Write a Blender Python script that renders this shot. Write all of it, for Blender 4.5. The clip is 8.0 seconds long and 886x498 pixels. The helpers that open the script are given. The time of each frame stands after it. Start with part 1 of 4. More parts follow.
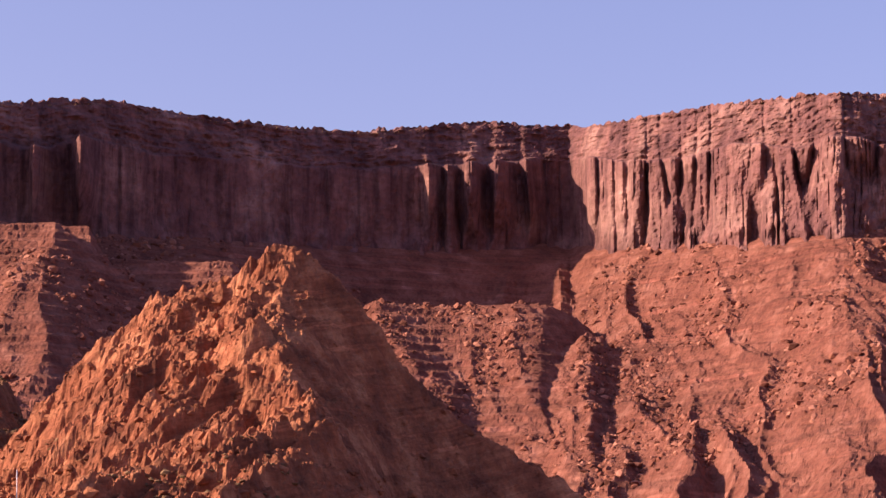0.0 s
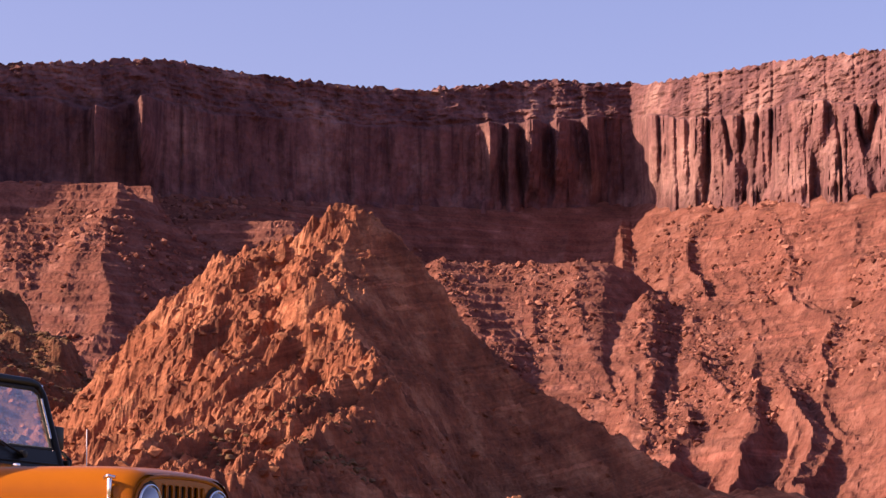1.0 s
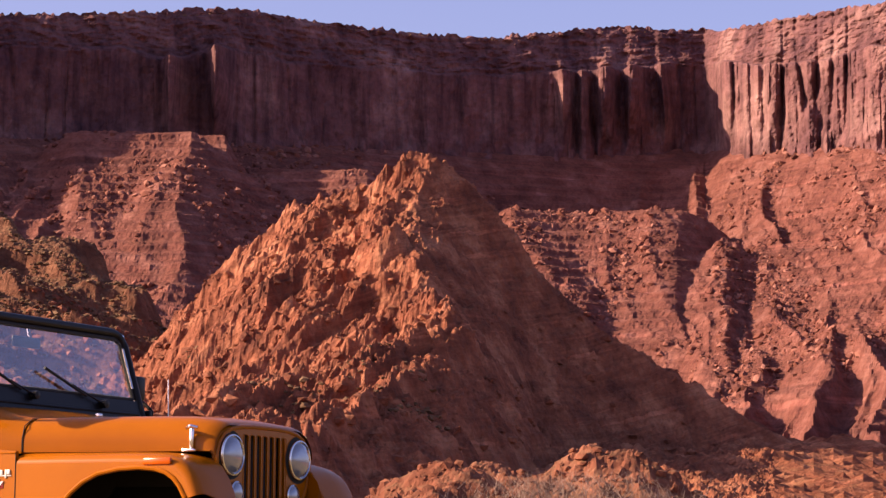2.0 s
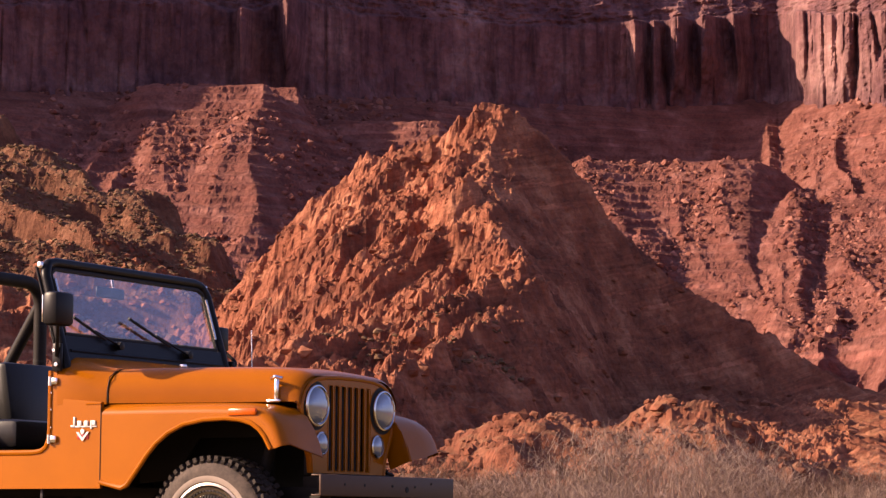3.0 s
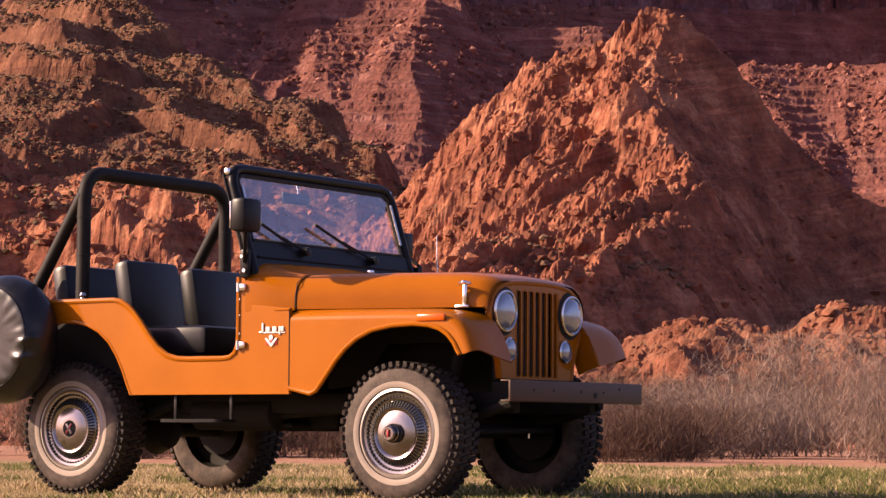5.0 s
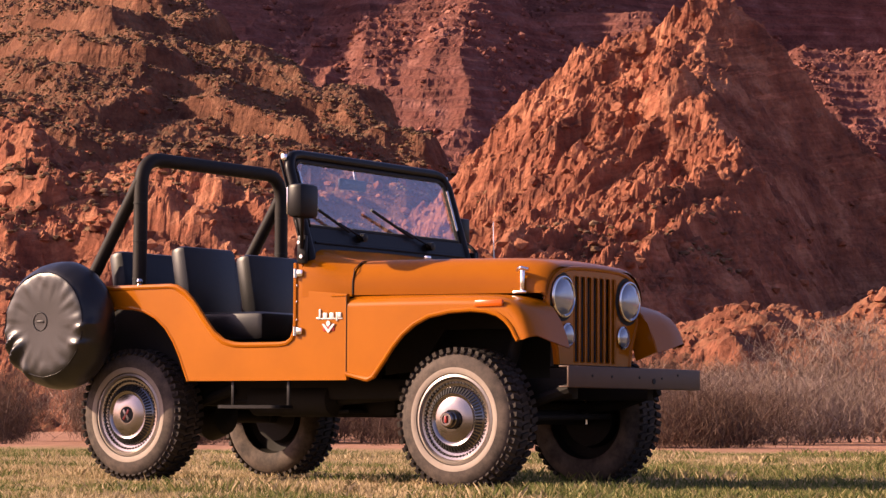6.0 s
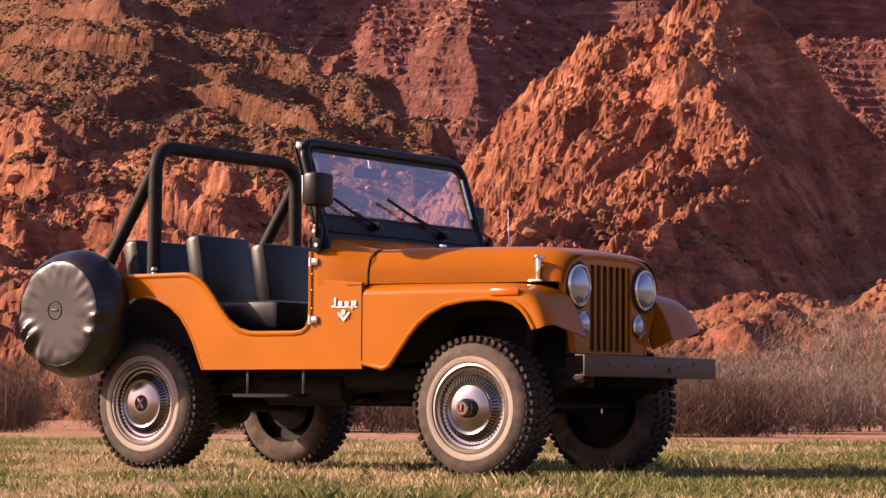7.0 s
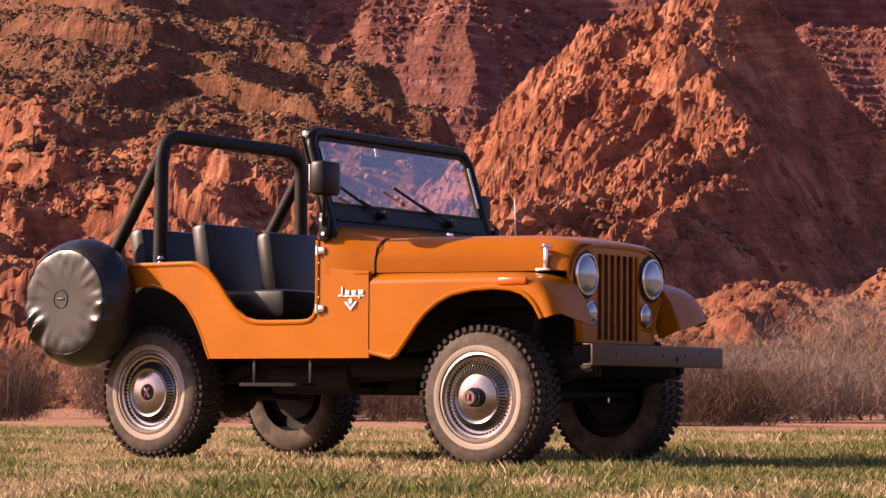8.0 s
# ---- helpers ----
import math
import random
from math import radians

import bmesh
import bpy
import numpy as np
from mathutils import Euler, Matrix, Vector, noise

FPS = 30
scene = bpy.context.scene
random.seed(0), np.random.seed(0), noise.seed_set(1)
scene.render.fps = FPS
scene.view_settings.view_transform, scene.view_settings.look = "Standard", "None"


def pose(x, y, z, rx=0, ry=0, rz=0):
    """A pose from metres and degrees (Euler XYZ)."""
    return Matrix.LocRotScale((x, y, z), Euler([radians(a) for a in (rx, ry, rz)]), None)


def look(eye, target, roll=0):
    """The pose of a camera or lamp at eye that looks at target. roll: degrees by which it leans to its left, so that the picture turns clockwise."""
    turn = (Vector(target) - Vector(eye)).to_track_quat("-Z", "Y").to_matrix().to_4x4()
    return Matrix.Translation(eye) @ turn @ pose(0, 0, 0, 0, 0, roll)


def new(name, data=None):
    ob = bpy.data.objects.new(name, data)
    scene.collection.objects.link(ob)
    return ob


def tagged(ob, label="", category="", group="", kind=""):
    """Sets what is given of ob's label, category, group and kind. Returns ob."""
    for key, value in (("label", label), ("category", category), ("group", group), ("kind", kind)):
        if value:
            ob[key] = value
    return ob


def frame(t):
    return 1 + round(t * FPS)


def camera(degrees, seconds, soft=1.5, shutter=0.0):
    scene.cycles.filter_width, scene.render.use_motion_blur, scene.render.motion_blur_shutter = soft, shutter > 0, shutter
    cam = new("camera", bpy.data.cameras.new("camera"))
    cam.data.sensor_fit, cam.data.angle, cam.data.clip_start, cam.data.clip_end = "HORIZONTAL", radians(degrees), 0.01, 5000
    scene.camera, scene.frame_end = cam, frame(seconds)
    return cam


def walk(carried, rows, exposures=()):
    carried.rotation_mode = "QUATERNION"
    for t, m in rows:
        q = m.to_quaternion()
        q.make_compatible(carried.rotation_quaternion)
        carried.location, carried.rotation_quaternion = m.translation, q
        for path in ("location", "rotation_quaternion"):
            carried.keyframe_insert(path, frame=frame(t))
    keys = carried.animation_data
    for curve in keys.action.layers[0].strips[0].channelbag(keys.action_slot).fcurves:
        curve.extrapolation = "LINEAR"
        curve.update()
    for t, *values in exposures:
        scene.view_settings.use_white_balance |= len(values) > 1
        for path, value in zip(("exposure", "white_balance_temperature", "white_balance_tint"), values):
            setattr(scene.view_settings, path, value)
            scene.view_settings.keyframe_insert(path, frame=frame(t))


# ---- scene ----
from mathutils.geometry import tessellate_polygon

cam = camera(20.147, 8.0, soft=1.4)


def aim(x, y, z, yaw, pitch, roll):
    """Camera pose from a place, a heading (degrees from +y towards -x), a tilt up and a lean."""
    return pose(x, y, z, 0, 0, yaw) @ pose(0, 0, 0, 90 + pitch) @ pose(0, 0, 0, 0, 0, roll)


PATH = [
    (0.0, 7.102, -10.611, 0.305, 24.814, 9.663, 0.186),
    (0.5, 7.073, -10.595, 0.308, 25.301, 9.318, 0.189),
    (1.0, 7.042, -10.577, 0.312, 26.239, 8.706, 0.195),
    (1.2, 7.029, -10.569, 0.314, 26.628, 8.396, 0.219),
    (2.3, 6.945, -10.520, 0.329, 28.366, 7.211, 0.237),
    (2.5, 6.926, -10.515, 0.326, 28.667, 6.986, 0.251),
    (3.0, 6.887, -10.504, 0.326, 29.597, 6.386, 0.263),
    (3.5, 6.854, -10.493, 0.326, 30.259, 5.884, 0.269),
    (4.0, 6.817, -10.490, 0.325, 31.107, 5.186, 0.273),
    (4.5, 6.776, -10.490, 0.326, 32.050, 4.699, 0.279),
    (5.0, 6.741, -10.487, 0.324, 33.362, 4.223, 0.287),
    (5.2, 6.729, -10.486, 0.323, 33.649, 4.131, 0.289),
    (6.3, 6.674, -10.480, 0.325, 34.635, 3.812, 0.298),
    (6.5, 6.664, -10.482, 0.324, 34.652, 3.730, 0.302),
    (7.0, 6.643, -10.486, 0.324, 34.656, 3.641, 0.307),
    (7.5, 6.623, -10.490, 0.325, 34.646, 3.527, 0.319),
    (8.0, 6.598, -10.494, 0.327, 34.623, 3.376, 0.327),
]
walk(cam, [(r[0], aim(*r[1:])) for r in PATH], exposures=[(0.0, 1.32, 6150, 27), (8.0, 1.32, 6150, 27)])

# ---- daylight: low warm sun, clear sky ----
SUN_UP, SUN_WAY = 27.0, 35.0      # degrees: height of the sun; heading of its light, from +x towards +y
world = bpy.data.worlds.new("clear_evening_sky")
scene.world = world
world.use_nodes = True
wn = world.node_tree
sky = wn.nodes.new("ShaderNodeTexSky")
sky.sky_type, sky.sun_disc = 'NISHITA', False
sky.sun_elevation = radians(SUN_UP)
sky.sun_rotation = radians(270 - SUN_WAY)
sky.air_density, sky.dust_density, sky.ozone_density = 1.0, 2.2, 3.0
haze = wn.nodes.new("ShaderNodeMix")               # the evening's faint lilac cast
haze.data_type, haze.blend_type = 'RGBA', 'MULTIPLY'
haze.inputs[0].default_value, haze.inputs[7].default_value = 1.0, (1.30, 1.0, 1.03, 1)
wn.links.new(sky.outputs[0], haze.inputs[6])
wn.links.new(haze.outputs[2], wn.nodes["Background"].inputs[0])
wn.nodes["Background"].inputs[1].default_value = 0.073
sun = new("sun", bpy.data.lights.new("sun", 'SUN'))
sun.data.energy, sun.data.angle, sun.data.color = 5.0, radians(0.53), (1.0, 0.76, 0.45)
sun.matrix_world = look((0, 0, 50), (50 * math.cos(radians(SUN_WAY)), 50 * math.sin(radians(SUN_WAY)), 50 - 50 * math.tan(radians(SUN_UP))))

# ---- the valley's axes: u to the side, v into the distance ----
OX, OY, TURN = 6.95, -10.62, radians(30)


def spot(u, v, z=0.0):
    """World place of a point of the valley."""
    return (OX + u * math.cos(TURN) - v * math.sin(TURN), OY + u * math.sin(TURN) + v * math.cos(TURN), z)


# ---- noise on arrays ----
LATTICE = np.random.RandomState(7).rand(256, 256).astype(np.float32)


def vnoise(x, y, seed=0):
    x, y = np.asarray(x, dtype=np.float64) + seed * 17.31, np.asarray(y, dtype=np.float64) + seed * 9.77
    i, j = np.floor(x).astype(int), np.floor(y).astype(int)
    a, b = x - i, y - j
    a, b = a * a * a * (a * (a * 6 - 15) + 10), b * b * b * (b * (b * 6 - 15) + 10)
    i0, i1, j0, j1 = i & 255, (i + 1) & 255, j & 255, (j + 1) & 255
    top = LATTICE[j0, i0] * (1 - a) + LATTICE[j0, i1] * a
    low = LATTICE[j1, i0] * (1 - a) + LATTICE[j1, i1] * a
    return (top * (1 - b) + low * b) * 2 - 1


def fbm(x, y, octaves=4, gain=0.5, seed=0):
    total, amp, c, s = 0.0, 1.0, math.cos(0.6), math.sin(0.6)
    for k in range(octaves):
        total = total + amp * vnoise(x, y, seed + k)
        x, y, amp = 2.03 * (c * x - s * y), 2.03 * (s * x + c * y), amp * gain
    return total


def ridged(x, y, octaves=4, gain=0.5, seed=0):
    total, amp, c, s = 0.0, 1.0, math.cos(0.6), math.sin(0.6)
    for k in range(octaves):
        total = total + amp * (1 - 2 * np.abs(vnoise(x, y, seed + k)))
        x, y, amp = 2.03 * (c * x - s * y), 2.03 * (s * x + c * y), amp * gain
    return total


def smooth(a, b, x):
    t = np.clip((x - a) / (b - a), 0, 1)
    return t * t * (3 - 2 * t)


def steps(h, rise, hard=0.75):
    """Turns a height into ledges of the given rise."""
    k = h / rise
    n = np.floor(k)
    return rise * (n + (1 - hard) * (k - n) + hard * smooth(0.62, 1.0, k - n))


def sheet(name, places, material):
    """One mesh from a grid of places, shape (rows, columns, 3)."""
    rows, cols = places.shape[:2]
    me = bpy.data.meshes.new(name)
    idx = np.arange(rows * cols).reshape(rows, cols)
    quads = np.stack([idx[:-1, :-1], idx[:-1, 1:], idx[1:, 1:], idx[1:, :-1]], -1).reshape(-1, 4)
    me.vertices.add(rows * cols)
    me.vertices.foreach_set("co", places.astype(np.float32).ravel())
    me.loops.add(quads.size)
    me.loops.foreach_set("vertex_index", quads.ravel().astype(np.int32))
    me.polygons.add(len(quads))
    me.polygons.foreach_set("loop_start", np.arange(0, quads.size, 4, dtype=np.int32))
    me.polygons.foreach_set("loop_total", np.full(len(quads), 4, dtype=np.int32))
    me.update(calc_edges=True)
    me.validate()
    me.shade_flat()
    me.materials.append(material)
    return new(name, me)


def valley(u, v, z):
    """Grid of world places from arrays of u, v and z."""
    return np.stack([OX + u * math.cos(TURN) - v * math.sin(TURN), OY + u * math.sin(TURN) + v * math.cos(TURN), z], -1)


def soup(name, verts, faces, material):
    """A mesh from many loose triangles or quads given as arrays."""
    me = bpy.data.meshes.new(name)
    verts, faces = np.asarray(verts, dtype=np.float32), np.asarray(faces, dtype=np.int32)
    k = faces.shape[1]
    me.vertices.add(len(verts))
    me.vertices.foreach_set("co", verts.ravel())
    me.loops.add(faces.size)
    me.loops.foreach_set("vertex_index", faces.ravel())
    me.polygons.add(len(faces))
    me.polygons.foreach_set("loop_start", np.arange(0, faces.size, k, dtype=np.int32))
    me.polygons.foreach_set("loop_total", np.full(len(faces), k, dtype=np.int32))
    me.update(calc_edges=True)
    me.shade_flat()
    me.materials.append(material)
    return me


# ---- materials ----
def shader(name):
    m = bpy.data.materials.new(name)
    m.use_nodes = True
    return m, m.node_tree.nodes, m.node_tree.links, m.node_tree.nodes["Principled BSDF"]


def setting(bsdf, **values):
    for key, value in values.items():
        bsdf.inputs[key.replace("_", " ")].default_value = value


def ramp(nodes, links, source, stops):
    r = nodes.new("ShaderNodeValToRGB")
    while len(r.color_ramp.elements) < len(stops):
        r.color_ramp.elements.new(0.5)
    for e, (p, c) in zip(r.color_ramp.elements, stops):
        e.position, e.color = p, (*c, 1)
    links.new(source, r.inputs[0])
    return r.outputs[0]


def mixed(nodes, links, factor, a, b, how='MIX'):
    m = nodes.new("ShaderNodeMix")
    m.data_type, m.blend_type = 'RGBA', how
    for sock, val in ((m.inputs[0], factor), (m.inputs[6], a), (m.inputs[7], b)):
        if hasattr(val, "links") or isinstance(val, bpy.types.NodeSocket):
            links.new(val, sock)
        elif isinstance(val, tuple):
            sock.default_value = (*val, 1)
        else:
            sock.default_value = val
    return m.outputs[2]


def grain(nodes, links, scale, detail=4.0, rough=0.6, stretch=(1, 1, 1), space="Object", turn=0.0):
    co = nodes.new("ShaderNodeTexCoord")
    mp = nodes.new("ShaderNodeMapping")
    mp.inputs["Scale"].default_value = stretch
    mp.inputs["Rotation"].default_value = (0, turn, 0)
    if turn:                                           # turned before it is stretched
        first = nodes.new("ShaderNodeMapping")
        first.inputs["Rotation"].default_value = (0, turn, 0)
        mp.inputs["Rotation"].default_value = (0, 0, 0)
        links.new(co.outputs[space], first.inputs[0])
        links.new(first.outputs[0], mp.inputs[0])
    else:
        links.new(co.outputs[space], mp.inputs[0])
    n = nodes.new("ShaderNodeTexNoise")
    n.inputs["Scale"].default_value, n.inputs["Detail"].default_value, n.inputs["Roughness"].default_value = scale, detail, rough
    links.new(mp.outputs[0], n.inputs["Vector"])
    return n.outputs["Fac"]


def relief(nodes, links, bsdf, height, strength, distance):
    b = nodes.new("ShaderNodeBump")
    b.inputs["Strength"].default_value, b.inputs["Distance"].default_value = strength, distance
    links.new(height, b.inputs["Height"])
    links.new(b.outputs[0], bsdf.inputs["Normal"])


def flatness(nodes, links, low, high):
    """1 on level ground, 0 on steep faces."""
    g = nodes.new("ShaderNodeNewGeometry")
    s = nodes.new("ShaderNodeSeparateXYZ")
    links.new(g.outputs["True Normal"], s.inputs[0])
    r = nodes.new("ShaderNodeMapRange")
    r.inputs[1].default_value, r.inputs[2].default_value = low, high
    links.new(s.outputs[2], r.inputs[0])
    return r.outputs[0]


def multiply(nodes, links, a, b):
    m = nodes.new("ShaderNodeMath")
    m.operation = 'MULTIPLY'
    for sock, val in ((m.inputs[0], a), (m.inputs[1], b)):
        if isinstance(val, float):
            sock.default_value = val
        else:
            links.new(val, sock)
    return m.outputs[0]


def rock_material(name, dark, mid, pale, size, strata, cover=None, cover_amount=0.0, band=0.0, bump=0.6, streaks=0.0, dip=0.0, deep=0.25, spread=0.0):
    """Red sandstone: patches, fine grain, level beds of other tones, and scrub or dust on the flatter ground."""
    m, n, l, b = shader(name)
    patch = grain(n, l, 0.35 / size, 6, 0.62)
    fine = grain(n, l, 3.0 / size, 5, 0.7)
    bed = grain(n, l, 1.0, 4, 0.6, (0.05 / strata, 0.05 / strata, 1.0 / strata), turn=dip)
    col = ramp(n, l, patch, [(0.25, dark), (0.5, mid), (0.78, pale)])
    beds = ramp(n, l, bed, [(0.32, (0.50, 0.47, 0.50)), (0.46, (1.0, 1.0, 1.0)), (0.58, (0.74, 0.68, 0.68)), (0.68, (1.35, 1.3, 1.3))])
    col = mixed(n, l, band, col, mixed(n, l, 1.0, col, beds, 'MULTIPLY'))
    if streaks:
        run = grain(n, l, 1.0, 4, 0.6, (0.11, 0.11, 0.010))
        col = mixed(n, l, streaks, col, mixed(n, l, 1.0, col, ramp(n, l, run, [(0.35, (0.45, 0.42, 0.46)), (0.52, (1, 1, 1)), (0.7, (1.15, 1.12, 1.1))]), 'MULTIPLY'))
    speck = ramp(n, l, fine, [(0.3, (0.62, 0.60, 0.60)), (0.5, (1, 1, 1)), (0.72, (1.3, 1.3, 1.28))])
    col = mixed(n, l, 0.8, col, speck, 'MULTIPLY')
    if cover:
        flat = flatness(n, l, 0.55 - spread, 0.9 - spread)
        where = ramp(n, l, grain(n, l, 0.8 / size, 5, 0.65), [(0.42 - spread, (0, 0, 0)), (0.62 - spread, (1, 1, 1))])
        col = mixed(n, l, multiply(n, l, multiply(n, l, flat, where), cover_amount), col, cover)
    l.new(col, b.inputs["Base Color"])
    setting(b, Roughness=0.95)
    b.inputs["Specular IOR Level"].default_value = 0.15
    relief(n, l, b, grain(n, l, 2.2 / size, 8, 0.72), bump, deep * size)
    return m


HILL_ROCK = rock_material("hill_rock", (0.098, 0.037, 0.027), (0.285, 0.105, 0.057), (0.56, 0.265, 0.148), 1.0, 0.7, (0.22, 0.125, 0.058), 0.45, 0.8, bump=0.9, dip=radians(32), deep=0.36)
SCRUB_ROCK = rock_material("scrubby_rock", (0.075, 0.031, 0.020), (0.150, 0.064, 0.036), (0.25, 0.126, 0.072), 1.0, 1.2, (0.148, 0.086, 0.048), 0.85, 0.6, bump=0.8, deep=0.36, spread=0.06)
# Extra green and blue in the talus and cliff colours stands for distance haze
TALUS = rock_material("talus", (0.090, 0.034, 0.028), (0.185, 0.071, 0.054), (0.31, 0.148, 0.118), 8.0, 9.0, (0.215, 0.088, 0.055), 0.45, 0.75, bump=0.95, deep=0.34)
CLIFF = rock_material("cliff", (0.076, 0.035, 0.044), (0.165, 0.080, 0.078), (0.36, 0.215, 0.192), 22.0, 16.0, None, 0.0, 0.35, streaks=0.8)
RUBBLE = rock_material("rubble_rock", (0.085, 0.031, 0.020), (0.165, 0.061, 0.034), (0.29, 0.125, 0.072), 0.5, 0.5, (0.20, 0.125, 0.065), 0.5, 0.2)

# ---- far cliff wall: k is the sideways share of the distance, so that one k is one bearing ----
def cliff_line(k):
    """How far off the wall stands at a bearing."""
    return np.interp(k, [-0.80, -0.42, -0.30, -0.20, -0.09, 0.0, 0.06, 0.10, 0.143, 0.165, 0.24, 0.258, 0.28, 0.45, 0.80], [1400, 1640, 1750, 1860, 2020, 2180, 2270, 2310, 2335, 2225, 2030, 1995, 2010, 1850, 1500])


def rim_share(k):
    return np.interp(k, [-0.8, -0.2, -0.09, -0.049, -0.021, 0.025, 0.059, 0.108, 0.146, 0.172, 0.242, 0.277, 0.8], [0.225, 0.228, 0.228, 0.2297, 0.2254, 0.2213, 0.2197, 0.2244, 0.2232, 0.2288, 0.2401, 0.241, 0.24])


def base_share(k):
    return np.interp(k, [-0.8, -0.09, 0.05, 0.16, 0.21, 0.28, 0.8], [0.178, 0.178, 0.173, 0.1755, 0.1805, 0.188, 0.19])


def buttress(s, at, wide, jut):
    """A rib of rock whose one side is steep and the other slopes off."""
    d = (s - at) / wide
    return jut * np.where(d < 0, np.exp(-(d / 0.28) ** 2), np.exp(-d ** 2))


def build_cliff():
    k1 = np.concatenate([np.arange(-0.80, -0.20, 0.0016), np.arange(-0.20, 0.30, 0.00055), np.arange(0.30, 0.80, 0.0016)])
    t = np.linspace(0, 1, 120)
    K, H = np.meshgrid(k1, t)
    S = K * 2150
    front = cliff_line(K)
    low, high = base_share(K) * front - 25, rim_share(K) * front
    z = low + H * (high - low)
    sheer = 0.28 + 0.5 * smooth(0.07, 0.10, K) * (1 - smooth(0.115, 0.13, K)) + 0.85 * smooth(0.148, 0.17, K) + 0.3 * (K < -0.2)
    bend = 2.6 * fbm(S / 30, z / 110, 3, seed=3)
    flute = ridged((S + bend) / 46, z / 600, 2, 0.5, seed=5)
    cols = np.minimum(np.abs(vnoise((S + bend) / 15, z / 200, 11)) * 3.6, 1)
    cracks = np.minimum(np.abs(vnoise((S + 1.4 * bend) / 5.0, z / 110, 14)) * 3, 1)
    out = sheer * ((12 - 3 * (K > 0.15)) * flute + (11 + 1.5 * (K > 0.15)) * cols + 3.2 * cracks) + 1.3 * fbm(S / 7, z / 9, 4, 0.6, seed=20) * (0.4 + sheer)
    reach = smooth(0.05, 0.5, H) * (1 - 0.6 * smooth(0.7, 0.85, H))
    for at, wide, jut in ((-0.0755, 10, 30), (-0.0573, 14, 52), (0.0851, 12, 26), (0.093, 9, 22), (0.1014, 14, 38), (0.1131, 11, 32), (0.126, 9, 22), (0.1505, 10, 26)):
        out = out + reach * buttress(S + bend, at * 2150, wide, jut)
    cap_at = 0.70 + 0.035 * fbm(S / 45, S * 0, 2, seed=31) - 0.05 * smooth(0.14, 0.18, K)
    cap = smooth(0, 0.05, H - cap_at)                                       # ledgy beds above the sheer face
    ledge = steps(np.maximum(H - cap_at, 0) * 120 + 1.2 * vnoise(S / 15, z / 4, 33), 5.2, 0.88)
    back = cap * (1.5 + ledge * 0.62 + 0.80 * (out - 6))
    blocks = cap * (2.6 * steps(fbm(S / 9, z / 5.0, 3, 0.6, seed=50), 0.5, 0.8) + 3.0 * vnoise(S / 22, z / 14, 52))
    foot = 13 * (1 - smooth(0.0, 0.30, H + 0.10 * vnoise(S / 10, S * 0, 40))) * (0.6 + 0.6 * vnoise(S / 7, z / 12, 41))
    v = front - out - blocks - foot + back
    z = z + (H > 0.985) * (1.5 * vnoise(S / 9, S * 0, 60) + 1.6 * vnoise(S / 2.6, S * 0, 61)) + smooth(0.6, 1, H) * 2.5 * vnoise(S / 70, S * 0, 64)
    z = z * (1 + smooth(0.6, 1, H) * (v / front - 1))
    rows_u, rows_v, rows_z = [K * v], [v], [z]
    for j in range(1, 8):                                                    # the mesa's flat top behind the rim
        rows_u.append(K[-1:] * (v[-1:] + j * j * 8)), rows_v.append(v[-1:] + j * j * 8), rows_z.append(z[-1:] - 0.6 * j)
    ob = sheet("cliff_wall", valley(np.vstack(rows_u), np.vstack(rows_v), np.vstack(rows_z)), CLIFF)
    return tagged(ob, "sheer red sandstone cliff with fluted columns below a ledgy rim", "cliff", kind="structure")


build_cliff()


# ---- slopes below the cliff ----
def spur(k, v, left, right, tip, share, side, front):
    """A flat-topped spur between two bearings that ends towards the valley at v = tip; share: its height for its distance."""
    du = np.maximum(np.maximum(left - k, k - right), 0) * 2000
    return tip * share - side * du - front * np.maximum(tip - v, 0) + 0.02 * np.maximum(v - tip, 0)


